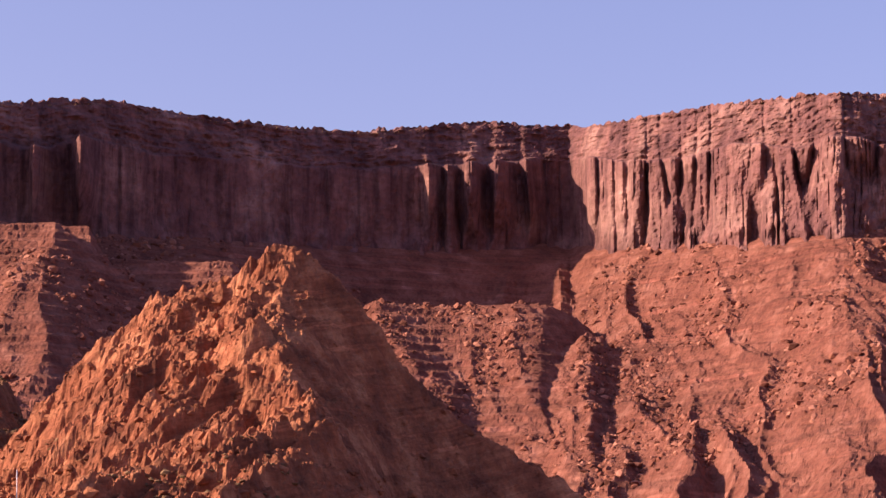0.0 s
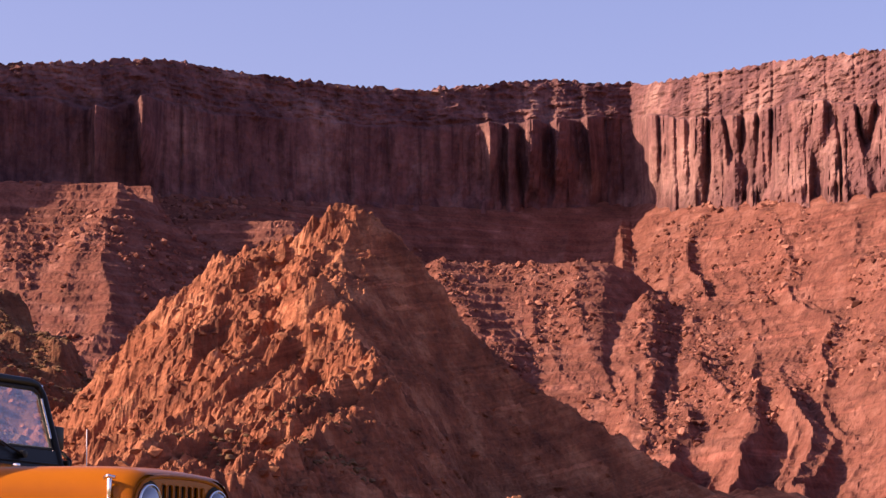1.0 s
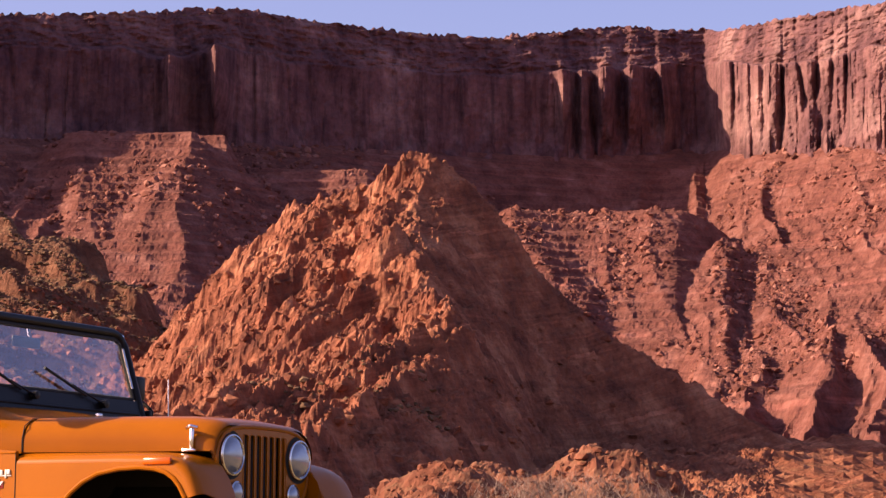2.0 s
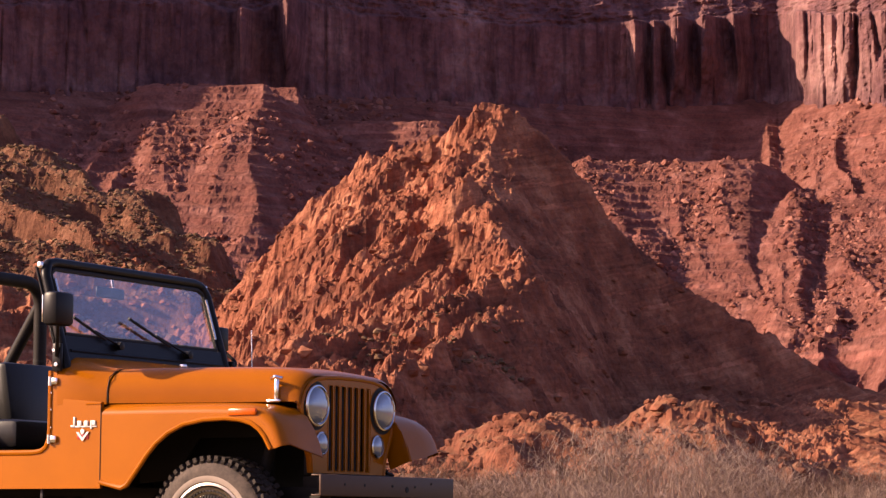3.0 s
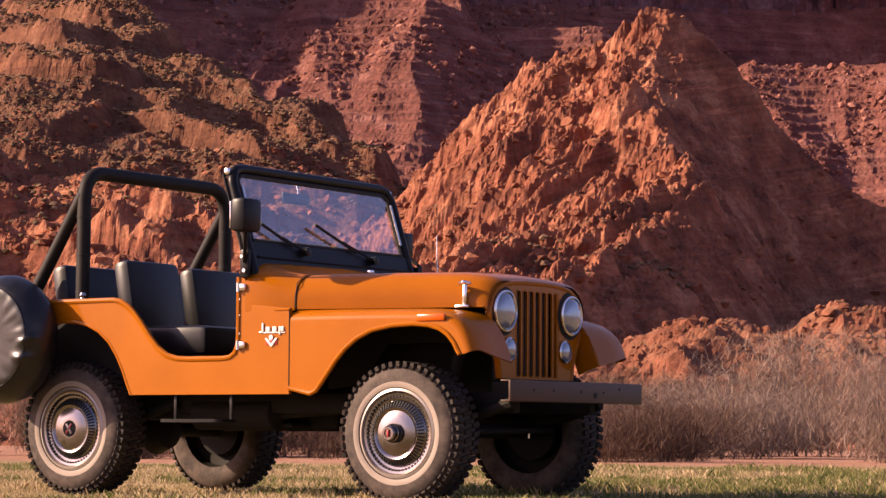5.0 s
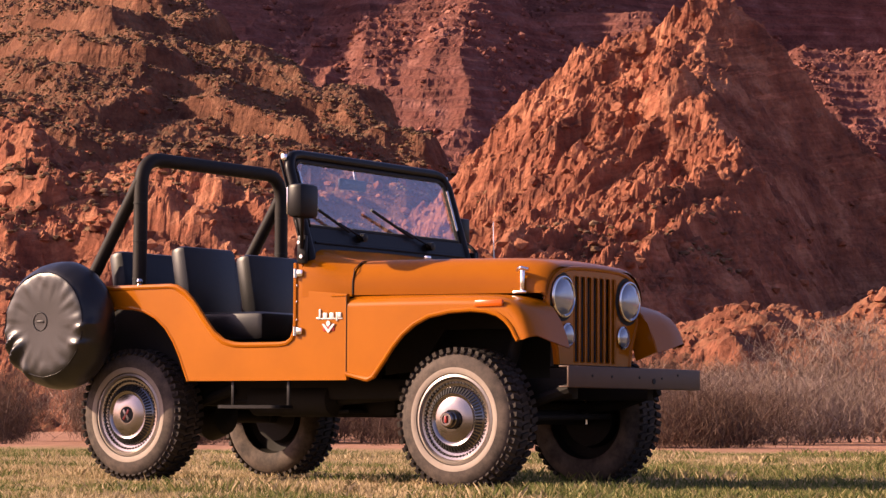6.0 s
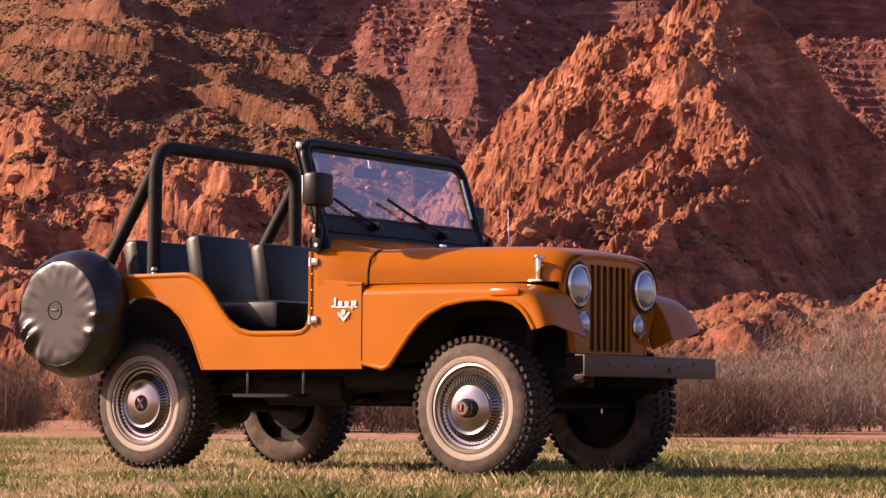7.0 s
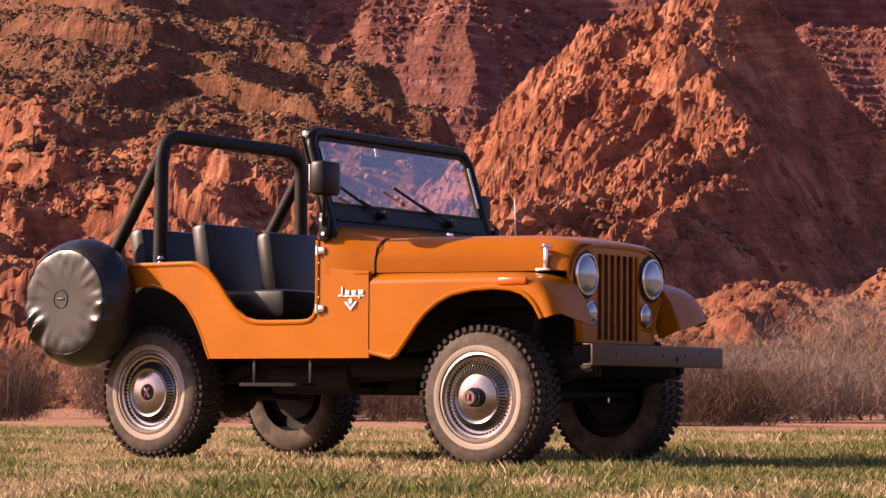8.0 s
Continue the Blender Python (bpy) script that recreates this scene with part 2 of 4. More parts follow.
def slopes(k, v):
    u = k * v
    warp = 14 * fbm(u / 70, v / 90, 2, seed=70)
    gully = ridged((u + warp - 0.15 * v) / 44, v / 420, 2, 0.5, seed=72)
    fine = ridged((u + warp - 0.15 * v) / 17, v / 110, 2, 0.5, seed=76)
    broad = ridged((u + warp) / 95, v / 500, 2, 0.4, seed=74)
    away = np.maximum(cliff_line(k) - v, -30)
    h = base_share(k) * cliff_line(k) - 0.52 * away + 0.00020 * np.maximum(away - 130, 0) ** 2
    h = h - (9 + 2 * smooth(80, 240, away)) * smooth(20, 130, away) * (1 - gully) - 7 * smooth(60, 200, away) * (1 - broad)
    h = h - 26 * smooth(-0.02, 0.02, k) * (1 - smooth(0.115, 0.15, k)) * smooth(15, 120, away)
    kw, vw = k + (5 * broad + 0.5 * fine + 0.5 * warp) / 2000, v + 12 * broad + 0.8 * fine
    left = spur(kw, vw, -0.112, -0.068, 1925, 0.1795, 0.62, 0.66)
    left = np.maximum(left, spur(kw, vw, -0.100, -0.050, 1955, 0.178, 2.0, 0.9))
    mid = spur(kw, vw, -0.040, 0.010, 2000, 0.1640, 0.85, 0.80)
    butte = spur(kw, vw, 0.068, 0.134, 2040, 0.1490, 0.70, 0.60)
    butte2 = spur(kw, vw, 0.084, 0.092, 1925, 0.1220, 0.55, 0.45)
    rib = spur(kw, vw, 0.150, 0.152, 1985, 0.1370, 0.60, 0.50)
    for other in (left, mid, butte, butte2, rib):
        h = np.maximum(h, other)
    grit = smooth(10, 80, away)
    h = h + grit * ((0.25 + 1.5 * smooth(0.12, 0.16, k)) * fine + (0.35 + 0.6 * smooth(0.11, 0.15, k)) * ridged(u / 9, v / 14, 3, 0.55, seed=82) + 0.5 * fbm(u / 3.0, v / 3.0, 3, 0.6, seed=80))
    bed = h + 3.0 * fbm(u / 50, v / 50, 3, seed=86)
    rough = smooth(-0.30, 0.35, fbm(u / 90, v / 90, 2, seed=84))
    ledgy = np.maximum(0.8 * (1 - smooth(0.12, 0.14, k)), 0.3 + 0.4 * rough)
    h = h + ledgy * ((steps(bed, 9.0, 0.92) - bed) * 0.55 + (steps(bed, 3.0, 0.9) - bed) * 0.35)
    return np.maximum(h, 40 + 0.03 * (v - 1300) + 14 * fbm(u / 60, v / 60, 4, seed=88))


def build_slopes():
    k, v = np.meshgrid(np.concatenate([np.arange(-0.34, -0.16, 0.003), np.arange(-0.16, 0.30, 0.00075), np.arange(0.30, 0.42, 0.003)]), np.concatenate([np.arange(1250, 1700, 3.2), np.arange(1700, 2360, 1.4)]))
    ob = sheet("talus_slopes", valley(k * v, v, slopes(k, v)), TALUS)
    tagged(ob, "red talus slopes with gullies and bedded ledges under the cliff", "slope", kind="structure")


build_slopes()


# ---- the two near hills ----
def crest_line(v):
    """The sharp crest of the peak, running down towards the lawn."""
    return np.interp(v, [84, 100, 108, 116, 124, 132, 136, 140, 148, 155, 163, 168, 175, 200], [-9, -3.9, -1.9, 0.1, 1.8, 3.2, 4.8, 6.2, 5.0, 3.3, 2.8, 4.2, 4.8, 4.8])


def peak_hill(u, v):
    y = v - 170
    w = 0.8 * fbm(u / 6, v / 6, 3, seed=100) * smooth(0, 12, -y)
    d = u - crest_line(v) - w
    left = np.interp(-d, [0, 0.6, 1.8, 2.7, 8.0, 8.75, 10.3, 13.8, 16.5, 18.0, 24, 34, 60], [0, 0.05, 0.8, 2.0, 3.2, 4.0, 5.5, 8.7, 10.9, 13.0, 17, 23, 36])
    right = np.interp(d, [0, 1.0, 2.5, 4.05, 5.6, 6.75, 8.3, 10.6, 13.3, 17.1, 23.6, 34, 50], [0, 0.05, 1.0, 2.4, 4.0, 5.5, 7.9, 10.2, 12.5, 14.5, 18.5, 24, 31])
    along = np.where(y < 0, np.interp(-y, [0, 2.5, 4.5, 7, 15, 22, 30, 38, 46, 54, 62, 70, 85], [0, 0.1, 2.6, 4.8, 8.4, 11.5, 15.3, 17.7, 19.4, 21.2, 22.8, 24.3, 28]), 0.5 * y)
    flank = np.where(d < 0, left * (1 - 0.45 * smooth(5, 50, -y)), right * (1 + 0.5 * smooth(4, 25, -y)) + 1.1 * smooth(0, 1.3, d) * smooth(6, 20, -y))
    return 29.1 - flank - along


def bench(u, v):
    """The low ground that rises to one side of the peak."""
    return np.interp(v, [84, 110, 130, 160, 200, 270], [-3, 1.5, 5.0, 9.5, 12, 10]) - 0.10 * np.maximum(u - 16, 0) - 0.6 * np.maximum(8 - u, 0) + 1.2 * fbm(u / 12, v / 12, 3, seed=105)


def left_hill(u, v):
    """The long rounded hill: level benches that step down to the lawn and a steep end."""
    w = 3.0 * fbm(u / 16, v / 16, 3, seed=110)
    away = 1 - 1.2 * np.clip(u + 20, -60, 10) / 200                            # the crest recedes to one side
    top = away * np.interp(u / away, [-110, -80, -55, -43.5, -39, -35.2, -32.8, -29.5, -25, -20, -16.6, -14.6, -12, -6], [12, 24, 34, 35.5, 35.7, 34.2, 32, 30.6, 28.2, 25.8, 23.4, 21.2, 17, 6])
    y = v - 200 * away - w
    return top - np.where(y < 0, np.interp(-y, [0, 8, 14, 24, 32, 60, 100, 150], [0, 1.6, 4.5, 6.5, 10.5, 20, 31, 38]), 0.5 * y)


def foot_hill(u, v):
    """The steep broken foot of the longer hill, nearer to the lawn; it recedes to one side."""
    far = 130 - 0.75 * np.clip(u + 26, -60, 30)
    share = np.interp(u / v, [-0.45, -0.33, -0.27, -0.235, -0.20, -0.165, -0.13, -0.10, -0.06, 0.0], [0.09, 0.128, 0.126, 0.116, 0.106, 0.096, 0.080, 0.055, 0.020, -0.03])
    y = v - far + 2.4 * fbm(u / 8, v / 8, 3, seed=112)
    rib = ridged((u + 0.2 * v) / 8.5, v / 13, 3, 0.55, seed=114)
    return share * far + np.where(y < 0, np.interp(-y, [0, 6, 10, 22, 60], [0, -3.0, -7.0, -14.0, -40.0]), -0.12 * y) + 0.9 * (rib - 0.35)


def peak_ground(u, v):
    """The peak with beds that dip down its sunny flank; the lee side is smoother."""
    a = peak_hill(u, v)
    h = np.maximum(a, bench(u, v))
    lee = smooth(-0.8, 1.2, u - crest_line(v))
    bold = 1 - 0.88 * lee
    ribs = ridged((v - 0.55 * u) / 8.5, (u + 0.55 * v) / 26, 2, 0.5, seed=124)
    h = h + bold * 1.9 * (ribs - 0.35) * smooth(2, 14, 170 - v)
    dip = 0.80
    bed = h - dip * u + 1.0 * fbm(u / 9, v / 9, 3, 0.5, seed=120)
    where = 0.75 + 0.35 * vnoise(u / 9, v / 9, 122)
    h = h + bold * where * (0.70 * (steps(bed, 2.9, 0.96) - bed) + 0.62 * (steps(bed + 0.6, 1.05, 0.95) - bed - 0.6))
    rock = fbm((u + 0.6 * v) / 2.4, (v - 0.6 * u) / 0.9, 3, 0.6, seed=130)
    joint = np.abs(vnoise((u + 0.8 * v) / 5.5, (v - 0.8 * u) / 3.0, 138))
    return h + (0.3 + 0.7 * bold) * (0.46 * steps(rock, 0.45, 0.9) - 0.35 * (1 - np.minimum(joint * 5, 1)) + 0.20 * steps(fbm((u + 0.5 * v) / 1.1, (v - 0.5 * u) / 0.7, 2, 0.6, seed=136), 0.5, 0.95)) + 0.20 * fbm(u / 0.5, v / 0.5, 3, 0.7, seed=134)


def long_ground(u, v):
    """The long hill's scrubby benches and, before them, its red broken foot."""
    b, f = left_hill(u, v), foot_hill(u, v)
    swell = fbm(u / 9, v / 5, 3, 0.5, seed=125)
    bed = b + 0.10 * u + 1.3 * fbm(u / 16, v / 10, 3, 0.5, seed=126)
    b = b + 0.9 * (steps(bed, 3.4, 0.85) - bed) + 0.35 * (steps(bed, 1.2, 0.8) - bed) + 0.75 * swell
    b = b + 0.35 * np.abs(vnoise(u / 1.6, v / 0.9, 127)) + 0.28 * steps(fbm(u / 2.6, v / 1.3, 3, 0.6, seed=133), 0.45, 0.9) + 0.16 * fbm(u / 0.6, v / 0.6, 3, 0.65, seed=129)
    ribs = ridged((u + 0.35 * v) / 10, (v - 0.5 * u) / 22, 3, 0.5, seed=124)
    cut = f + 0.8 * fbm(u / 7, v / 7, 3, 0.55, seed=121)
    f = f + 1.0 * (ribs - 0.4) + 0.55 * (steps(cut, 2.6, 0.9) - cut) + 0.3 * (steps(cut, 0.9, 0.85) - cut)
    rock = fbm(u / 1.7, v / 1.7, 3, 0.6, seed=131)
    f = f + 0.50 * steps(rock, 0.4, 0.9) + 0.18 * fbm(u / 0.6, v / 0.6, 3, 0.65, seed=135)
    return np.maximum(b, f)


def hills(u, v):
    return np.maximum(peak_ground(u, v), long_ground(u, v))


def build_hills():
    k, v = np.meshgrid(np.concatenate([np.arange(-0.20, -0.105, 0.003), np.arange(-0.105, 0.17, 0.00075), np.arange(0.17, 0.40, 0.004)]), np.concatenate([np.arange(84, 112, 0.25), np.arange(112, 174, 0.13), np.arange(174, 240, 1.2)]))
    ob = sheet("peak_hill", valley(k * v, v, peak_ground(k * v, v)), HILL_ROCK)
    tagged(ob, "steep red rock peak with dipping ledges and a dark lee side", "hill", kind="structure")
    k, v = np.meshgrid(np.concatenate([np.arange(-0.70, -0.29, 0.006), np.arange(-0.29, -0.045, 0.00075), np.arange(-0.045, 0.0, 0.003)]), np.concatenate([np.arange(88, 104, 0.4), np.arange(104, 246, 0.18), np.arange(246, 310, 1.5)]))
    u = k * v
    ob = sheet("scrub_hill", valley(u, v, long_ground(u, v)), SCRUB_ROCK)
    ob.data.materials.append(HILL_ROCK)
    bare = (foot_hill(u, v) > left_hill(u, v) - 0.6 + 1.4 * fbm(u / 5, v / 5, 3, seed=137))[:-1, :-1]
    ob.data.polygons.foreach_set("material_index", bare.astype(np.int32).ravel())
    tagged(ob, "long red hill with scrub-covered benches above a broken rocky foot", "hill", kind="structure")


build_hills()


# ---- rubble bank behind the shrubs ----
def bank(u, v):
    top = np.interp(u, [-16, -8, -2, 0.4, 2.1, 3.4, 4.8, 5.8, 6.8, 7.6, 8.6, 10.0, 14], [1.3, 1.7, 2.0, 2.4, 3.1, 2.85, 2.85, 3.5, 3.35, 2.9, 2.4, 1.8, 1.2])
    y = (v - 60) + 1.0 * fbm(u / 4, v / 4, 2, seed=140)
    h = top - 0.50 * np.maximum(-y, 0) - 0.12 * np.maximum(y, 0)
    lump = fbm(u / 0.9, v / 0.9, 3, 0.6, seed=142)
    return h + 0.20 * steps(lump, 0.4, 0.8) + 0.25 * fbm(u / 2.5, v / 2.5, 2, seed=144) + 0.05 * fbm(u / 0.25, v / 0.25, 2, seed=146)


def build_bank():
    u, v = np.meshgrid(np.arange(-24, 22, 0.07), np.arange(53, 78, 0.10))
    ob = sheet("rubble_bank", valley(u, v, bank(u, v)), RUBBLE)
    tagged(ob, "low bank of broken red rock behind the shrubs", "rubble", kind="structure")


build_bank()


# ---- loose stones and scrub ----
BALL = np.array([(0, 0, 1), (0.894, 0, 0.447), (0.276, 0.851, 0.447), (-0.724, 0.526, 0.447), (-0.724, -0.526, 0.447), (0.276, -0.851, 0.447),
                 (0.724, 0.526, -0.447), (-0.276, 0.851, -0.447), (-0.894, 0, -0.447), (-0.276, -0.851, -0.447), (0.724, -0.526, -0.447), (0, 0, -1)])
BALL_FACES = np.array([(0, 1, 2), (0, 2, 3), (0, 3, 4), (0, 4, 5), (0, 5, 1), (1, 6, 2), (2, 7, 3), (3, 8, 4), (4, 9, 5), (5, 10, 1),
                       (2, 6, 7), (3, 7, 8), (4, 8, 9), (5, 9, 10), (1, 10, 6), (11, 7, 6), (11, 8, 7), (11, 9, 8), (11, 10, 9), (11, 6, 10)])


def lumps(name, places, sizes, material, seed, rough=0.35, squash=0.75, label="", category=""):
    """Many small uneven stones or clumps, each one turned and misshapen."""
    rng = np.random.RandomState(seed)
    n = len(places)
    shape = BALL[None] * (1 + rough * (rng.rand(n, 12, 1) * 2 - 1)) * np.stack([0.7 + 0.6 * rng.rand(n), 0.7 + 0.6 * rng.rand(n), squash * (0.7 + 0.6 * rng.rand(n))], -1)[:, None]
    a = rng.rand(n) * 6.283
    c, s = np.cos(a)[:, None], np.sin(a)[:, None]
    x, y = shape[:, :, 0] * c - shape[:, :, 1] * s, shape[:, :, 0] * s + shape[:, :, 1] * c
    verts = np.stack([x, y, shape[:, :, 2]], -1) * sizes[:, None, None] + places[:, None]
    faces = (np.arange(n)[:, None, None] * 12 + BALL_FACES[None]).reshape(-1, 3)
    return tagged(new(name, soup(name, verts.reshape(-1, 3), faces, material)), label, category, kind="stuff")


def tint_material(name, tones, rough=0.9, glow_through=0.0):
    m, n, l, b = shader(name)
    g = n.new("ShaderNodeNewGeometry")
    col = ramp(n, l, g.outputs["Random Per Island"], [(k / max(len(tones) - 1, 1), c) for k, c in enumerate(tones)])
    l.new(col, b.inputs["Base Color"])
    setting(b, Roughness=rough)
    b.inputs["Specular IOR Level"].default_value = 0.15
    if glow_through:
        t = n.new("ShaderNodeBsdfTranslucent")
        l.new(col, t.inputs[0])
        m2 = n.new("ShaderNodeMixShader")
        m2.inputs[0].default_value = glow_through
        l.new(b.outputs[0], m2.inputs[1])
        l.new(t.outputs[0], m2.inputs[2])
        l.new(m2.outputs[0], n["Material Output"].inputs[0])
    return m


STONES = tint_material("loose_stones", [(0.075, 0.027, 0.020), (0.14, 0.050, 0.036), (0.21, 0.084, 0.060), (0.30, 0.14, 0.105)])
SCRUB = tint_material("dry_scrub", [(0.110, 0.066, 0.038), (0.155, 0.094, 0.052), (0.22, 0.137, 0.078), (0.137, 0.077, 0.043)], glow_through=0.2)


def scatter():
    rng = np.random.RandomState(21)
    u, v = rng.uniform(-50, 26, 17000), rng.uniform(102, 185, 17000)
    z = hills(u, v)
    keep = (u < crest_line(v) + 1) | (rng.rand(len(u)) < 0.25)
    u, v, z = u[keep], v[keep], z[keep]
    size = 0.08 + 0.42 * rng.rand(len(u)) ** 5
    lumps("hill_stones", valley(u, v, z - 0.3 * size), size, HILL_ROCK, 1, 0.4, 0.7, "loose red stones strewn over the hills", "stones")
    u, v = rng.uniform(-64, 6, 60000), rng.uniform(100, 244, 60000)
    z = hills(u, v)
    slope = np.abs(hills(u + 0.5, v) - z) + np.abs(hills(u, v + 0.5) - z)
    keep = (slope < 0.95) & (z > 2) & ((z < 15) | (long_ground(u, v) > peak_ground(u, v))) & (vnoise(u / 9, v / 9, 161) + 0.75 * (left_hill(u, v) > np.maximum(peak_hill(u, v), foot_hill(u, v))) > 0.22)
    u, v, z = u[keep], v[keep], z[keep]
    lumps("hill_scrub", valley(u, v, z + 0.03), 0.07 + 0.17 * rng.rand(len(u)) ** 1.5, SCRUB, 2, 0.45, 0.55, "low dry olive scrub dotted over the hills", "scrub")
    k, v = rng.uniform(-0.16, 0.29, 36000), rng.uniform(1650, 2200, 36000)
    keep = cliff_line(k) - v > 5
    k, v = k[keep], v[keep]
    keep = vnoise(k * 2000 / 45, v / 70, 171) + 0.5 * vnoise(k * 2000 / 14, v / 20, 172) > -0.1
    k, v = k[keep], v[keep]
    lumps("talus_boulders", valley(k * v, v, slopes(k, v)), 0.45 + 3.1 * rng.rand(len(k)) ** 4.5, STONES, 3, 0.4, 0.8, "fallen blocks of red sandstone on the talus", "boulders")
    u, v = rng.uniform(-14, 14, 5000), rng.uniform(54, 66, 5000)
    lumps("bank_stones", valley(u, v, bank(u, v)), 0.03 + 0.17 * rng.rand(len(u)) ** 4, RUBBLE, 4, 0.4, 0.75, "broken red stones on the bank", "stones")
    k = rng.uniform(-0.2, 0.3, 1500)
    v = cliff_line(k) + rng.uniform(8, 40, len(k))
    lumps("rim_bushes", valley(k * v, v, rim_share(k) * cliff_line(k) - 0.8), 0.3 + 0.5 * rng.rand(len(k)) ** 2, SCRUB, 5, 0.45, 0.8, "small dark bushes along the cliff rim", "bushes")


scatter()

# ---- materials of the car ----
def plain(name, colour, rough, metal=0.0, spec=0.5, coat=0.0, dust=0.0, dust_colour=(0.34, 0.22, 0.13), size=0.12, bump=0.0):
    """A finish with faint mottling, uneven gloss and, where asked, a film of dust."""
    m, n, l, b = shader(name)
    g = grain(n, l, 1.0 / size, 5, 0.65)
    f = grain(n, l, 14.0 / size, 3, 0.6)
    col = mixed(n, l, ramp(n, l, g, [(0.3, (0, 0, 0)), (0.7, (1, 1, 1))]), tuple(c * 0.9 for c in colour), tuple(min(c * 1.08, 1) for c in colour))
    if dust:
        d = multiply(n, l, ramp(n, l, grain(n, l, 2.3 / size, 6, 0.7), [(0.35, (0.15, 0.15, 0.15)), (0.7, (1, 1, 1))]), dust)
        col = mixed(n, l, d, col, dust_colour)
    l.new(col, b.inputs["Base Color"])
    setting(b, Metallic=metal)
    b.inputs["Specular IOR Level"].default_value = spec
    b.inputs["Coat Weight"].default_value = coat
    b.inputs["Coat Roughness"].default_value = 0.04
    r = n.new("ShaderNodeMapRange")
    r.inputs[3].default_value, r.inputs[4].default_value = max(rough - 0.06, 0.02), min(rough + 0.08, 1)
    l.new(f, r.inputs[0])
    l.new(r.outputs[0], b.inputs["Roughness"])
    if bump:
        relief(n, l, b, f, bump, 0.002)
    return m


ORANGE = plain("orange_paint", (0.295, 0.087, 0.0), 0.30, spec=0.05, coat=0.26, size=0.35)
BLACK_PAINT = plain("black_paint", (0.005, 0.005, 0.006), 0.38, spec=0.16, dust=0.01)
VINYL = plain("black_vinyl", (0.006, 0.006, 0.008), 0.40, spec=0.28, dust=0.015, bump=0.15)
TREAD = plain("tread_rubber", (0.012, 0.010, 0.009), 0.8, spec=0.2, dust=0.3, dust_colour=(0.10, 0.072, 0.055), size=0.2)
PADDING = plain("black_padding", (0.008, 0.007, 0.007), 0.6, spec=0.16, dust=0.03)
RUBBER = plain("dusty_rubber", (0.014, 0.012, 0.011), 0.8, spec=0.25, dust=0.6, dust_colour=(0.16, 0.118, 0.095), size=0.2)
SIDEWALL = plain("scuffed_whitewall", (0.27, 0.22, 0.18), 0.75, dust=0.45, dust_colour=(0.19, 0.135, 0.105))
CHROME = plain("chrome", (0.62, 0.60, 0.59), 0.16, metal=1.0)
COVER_CHROME = plain("dulled_chrome", (0.23, 0.21, 0.205), 0.20, metal=1.0, dust=0.08)
# The blue in this silver stands for the sky it would mirror
SKY_SILVER = plain("sky_tinted_reflector", (0.44, 0.50, 0.66), 0.40, metal=0.2)
RIM_STEEL = plain("cream_rim", (0.32, 0.28, 0.25), 0.35, metal=0.4, dust=0.15)
BUMPER_STEEL = plain("worn_bumper_steel", (0.075, 0.043, 0.030), 0.5, spec=0.2, dust=0.3, dust_colour=(0.085, 0.052, 0.036))
UNDER = plain("greasy_underbody", (0.007, 0.006, 0.005), 0.75, spec=0.2, dust=0.1, dust_colour=(0.05, 0.03, 0.02))
AMBER = plain("amber_plastic", (0.46, 0.080, 0.0), 0.25, spec=0.2, coat=0.15)
RED = plain("red_enamel", (0.30, 0.02, 0.015), 0.3)
WHITE = plain("white_enamel", (0.62, 0.61, 0.58), 0.35)
DARK = plain("dark_recess", (0.006, 0.005, 0.005), 0.8)


def glass(name, tint, rough=0.0, ior=1.45):
    m, n, l, b = shader(name)
    setting(b, Roughness=rough, IOR=ior)
    b.inputs["Base Color"].default_value = (*tint, 1)
    b.inputs["Transmission Weight"].default_value = 1.0
    return m


GLASS = glass("windscreen_glass", (0.93, 0.95, 0.97), ior=1.9)
# Opaque lamp front; its blue-grey stands in for the sky's reflection
SKY_LENS = plain("sky_tinted_lamp_glass", (0.27, 0.29, 0.34), 0.12, metal=0.5, spec=0.6, coat=0.5)
COVER_VINYL = plain("creased_vinyl", (0.006, 0.0055, 0.0055), 0.33, spec=0.45, dust=0.06, dust_colour=(0.07, 0.055, 0.05), bump=0.1)


# ---- mesh helpers ----
def part(name, bm, material, parent=None, label="", flat=False):
    """Links a bmesh as one mesh object under a thing or a part."""
    bmesh.ops.recalc_face_normals(bm, faces=bm.faces[:])
    me = bpy.data.meshes.new(name)
    bm.to_mesh(me)
    bm.free()
    if not flat:
        for p in me.polygons:
            p.use_smooth = True
        me.set_sharp_from_angle(angle=radians(38))
    me.materials.append(material)
    ob = new(name, me)
    ob.parent = parent
    return tagged(ob, label)


def box(c, s, bevel=0.0, turn=None, bm=None):
    bm = bm or bmesh.new()
    m = Matrix.Translation(c) @ (turn or Matrix()) @ Matrix.Diagonal((*s, 1))
    got = bmesh.ops.create_cube(bm, size=1, matrix=m)
    if bevel:
        edges = list({e for v in got["verts"] for e in v.link_edges})
        bmesh.ops.bevel(bm, geom=edges, offset=bevel, segments=2, affect='EDGES', profile=0.5)
    return bm


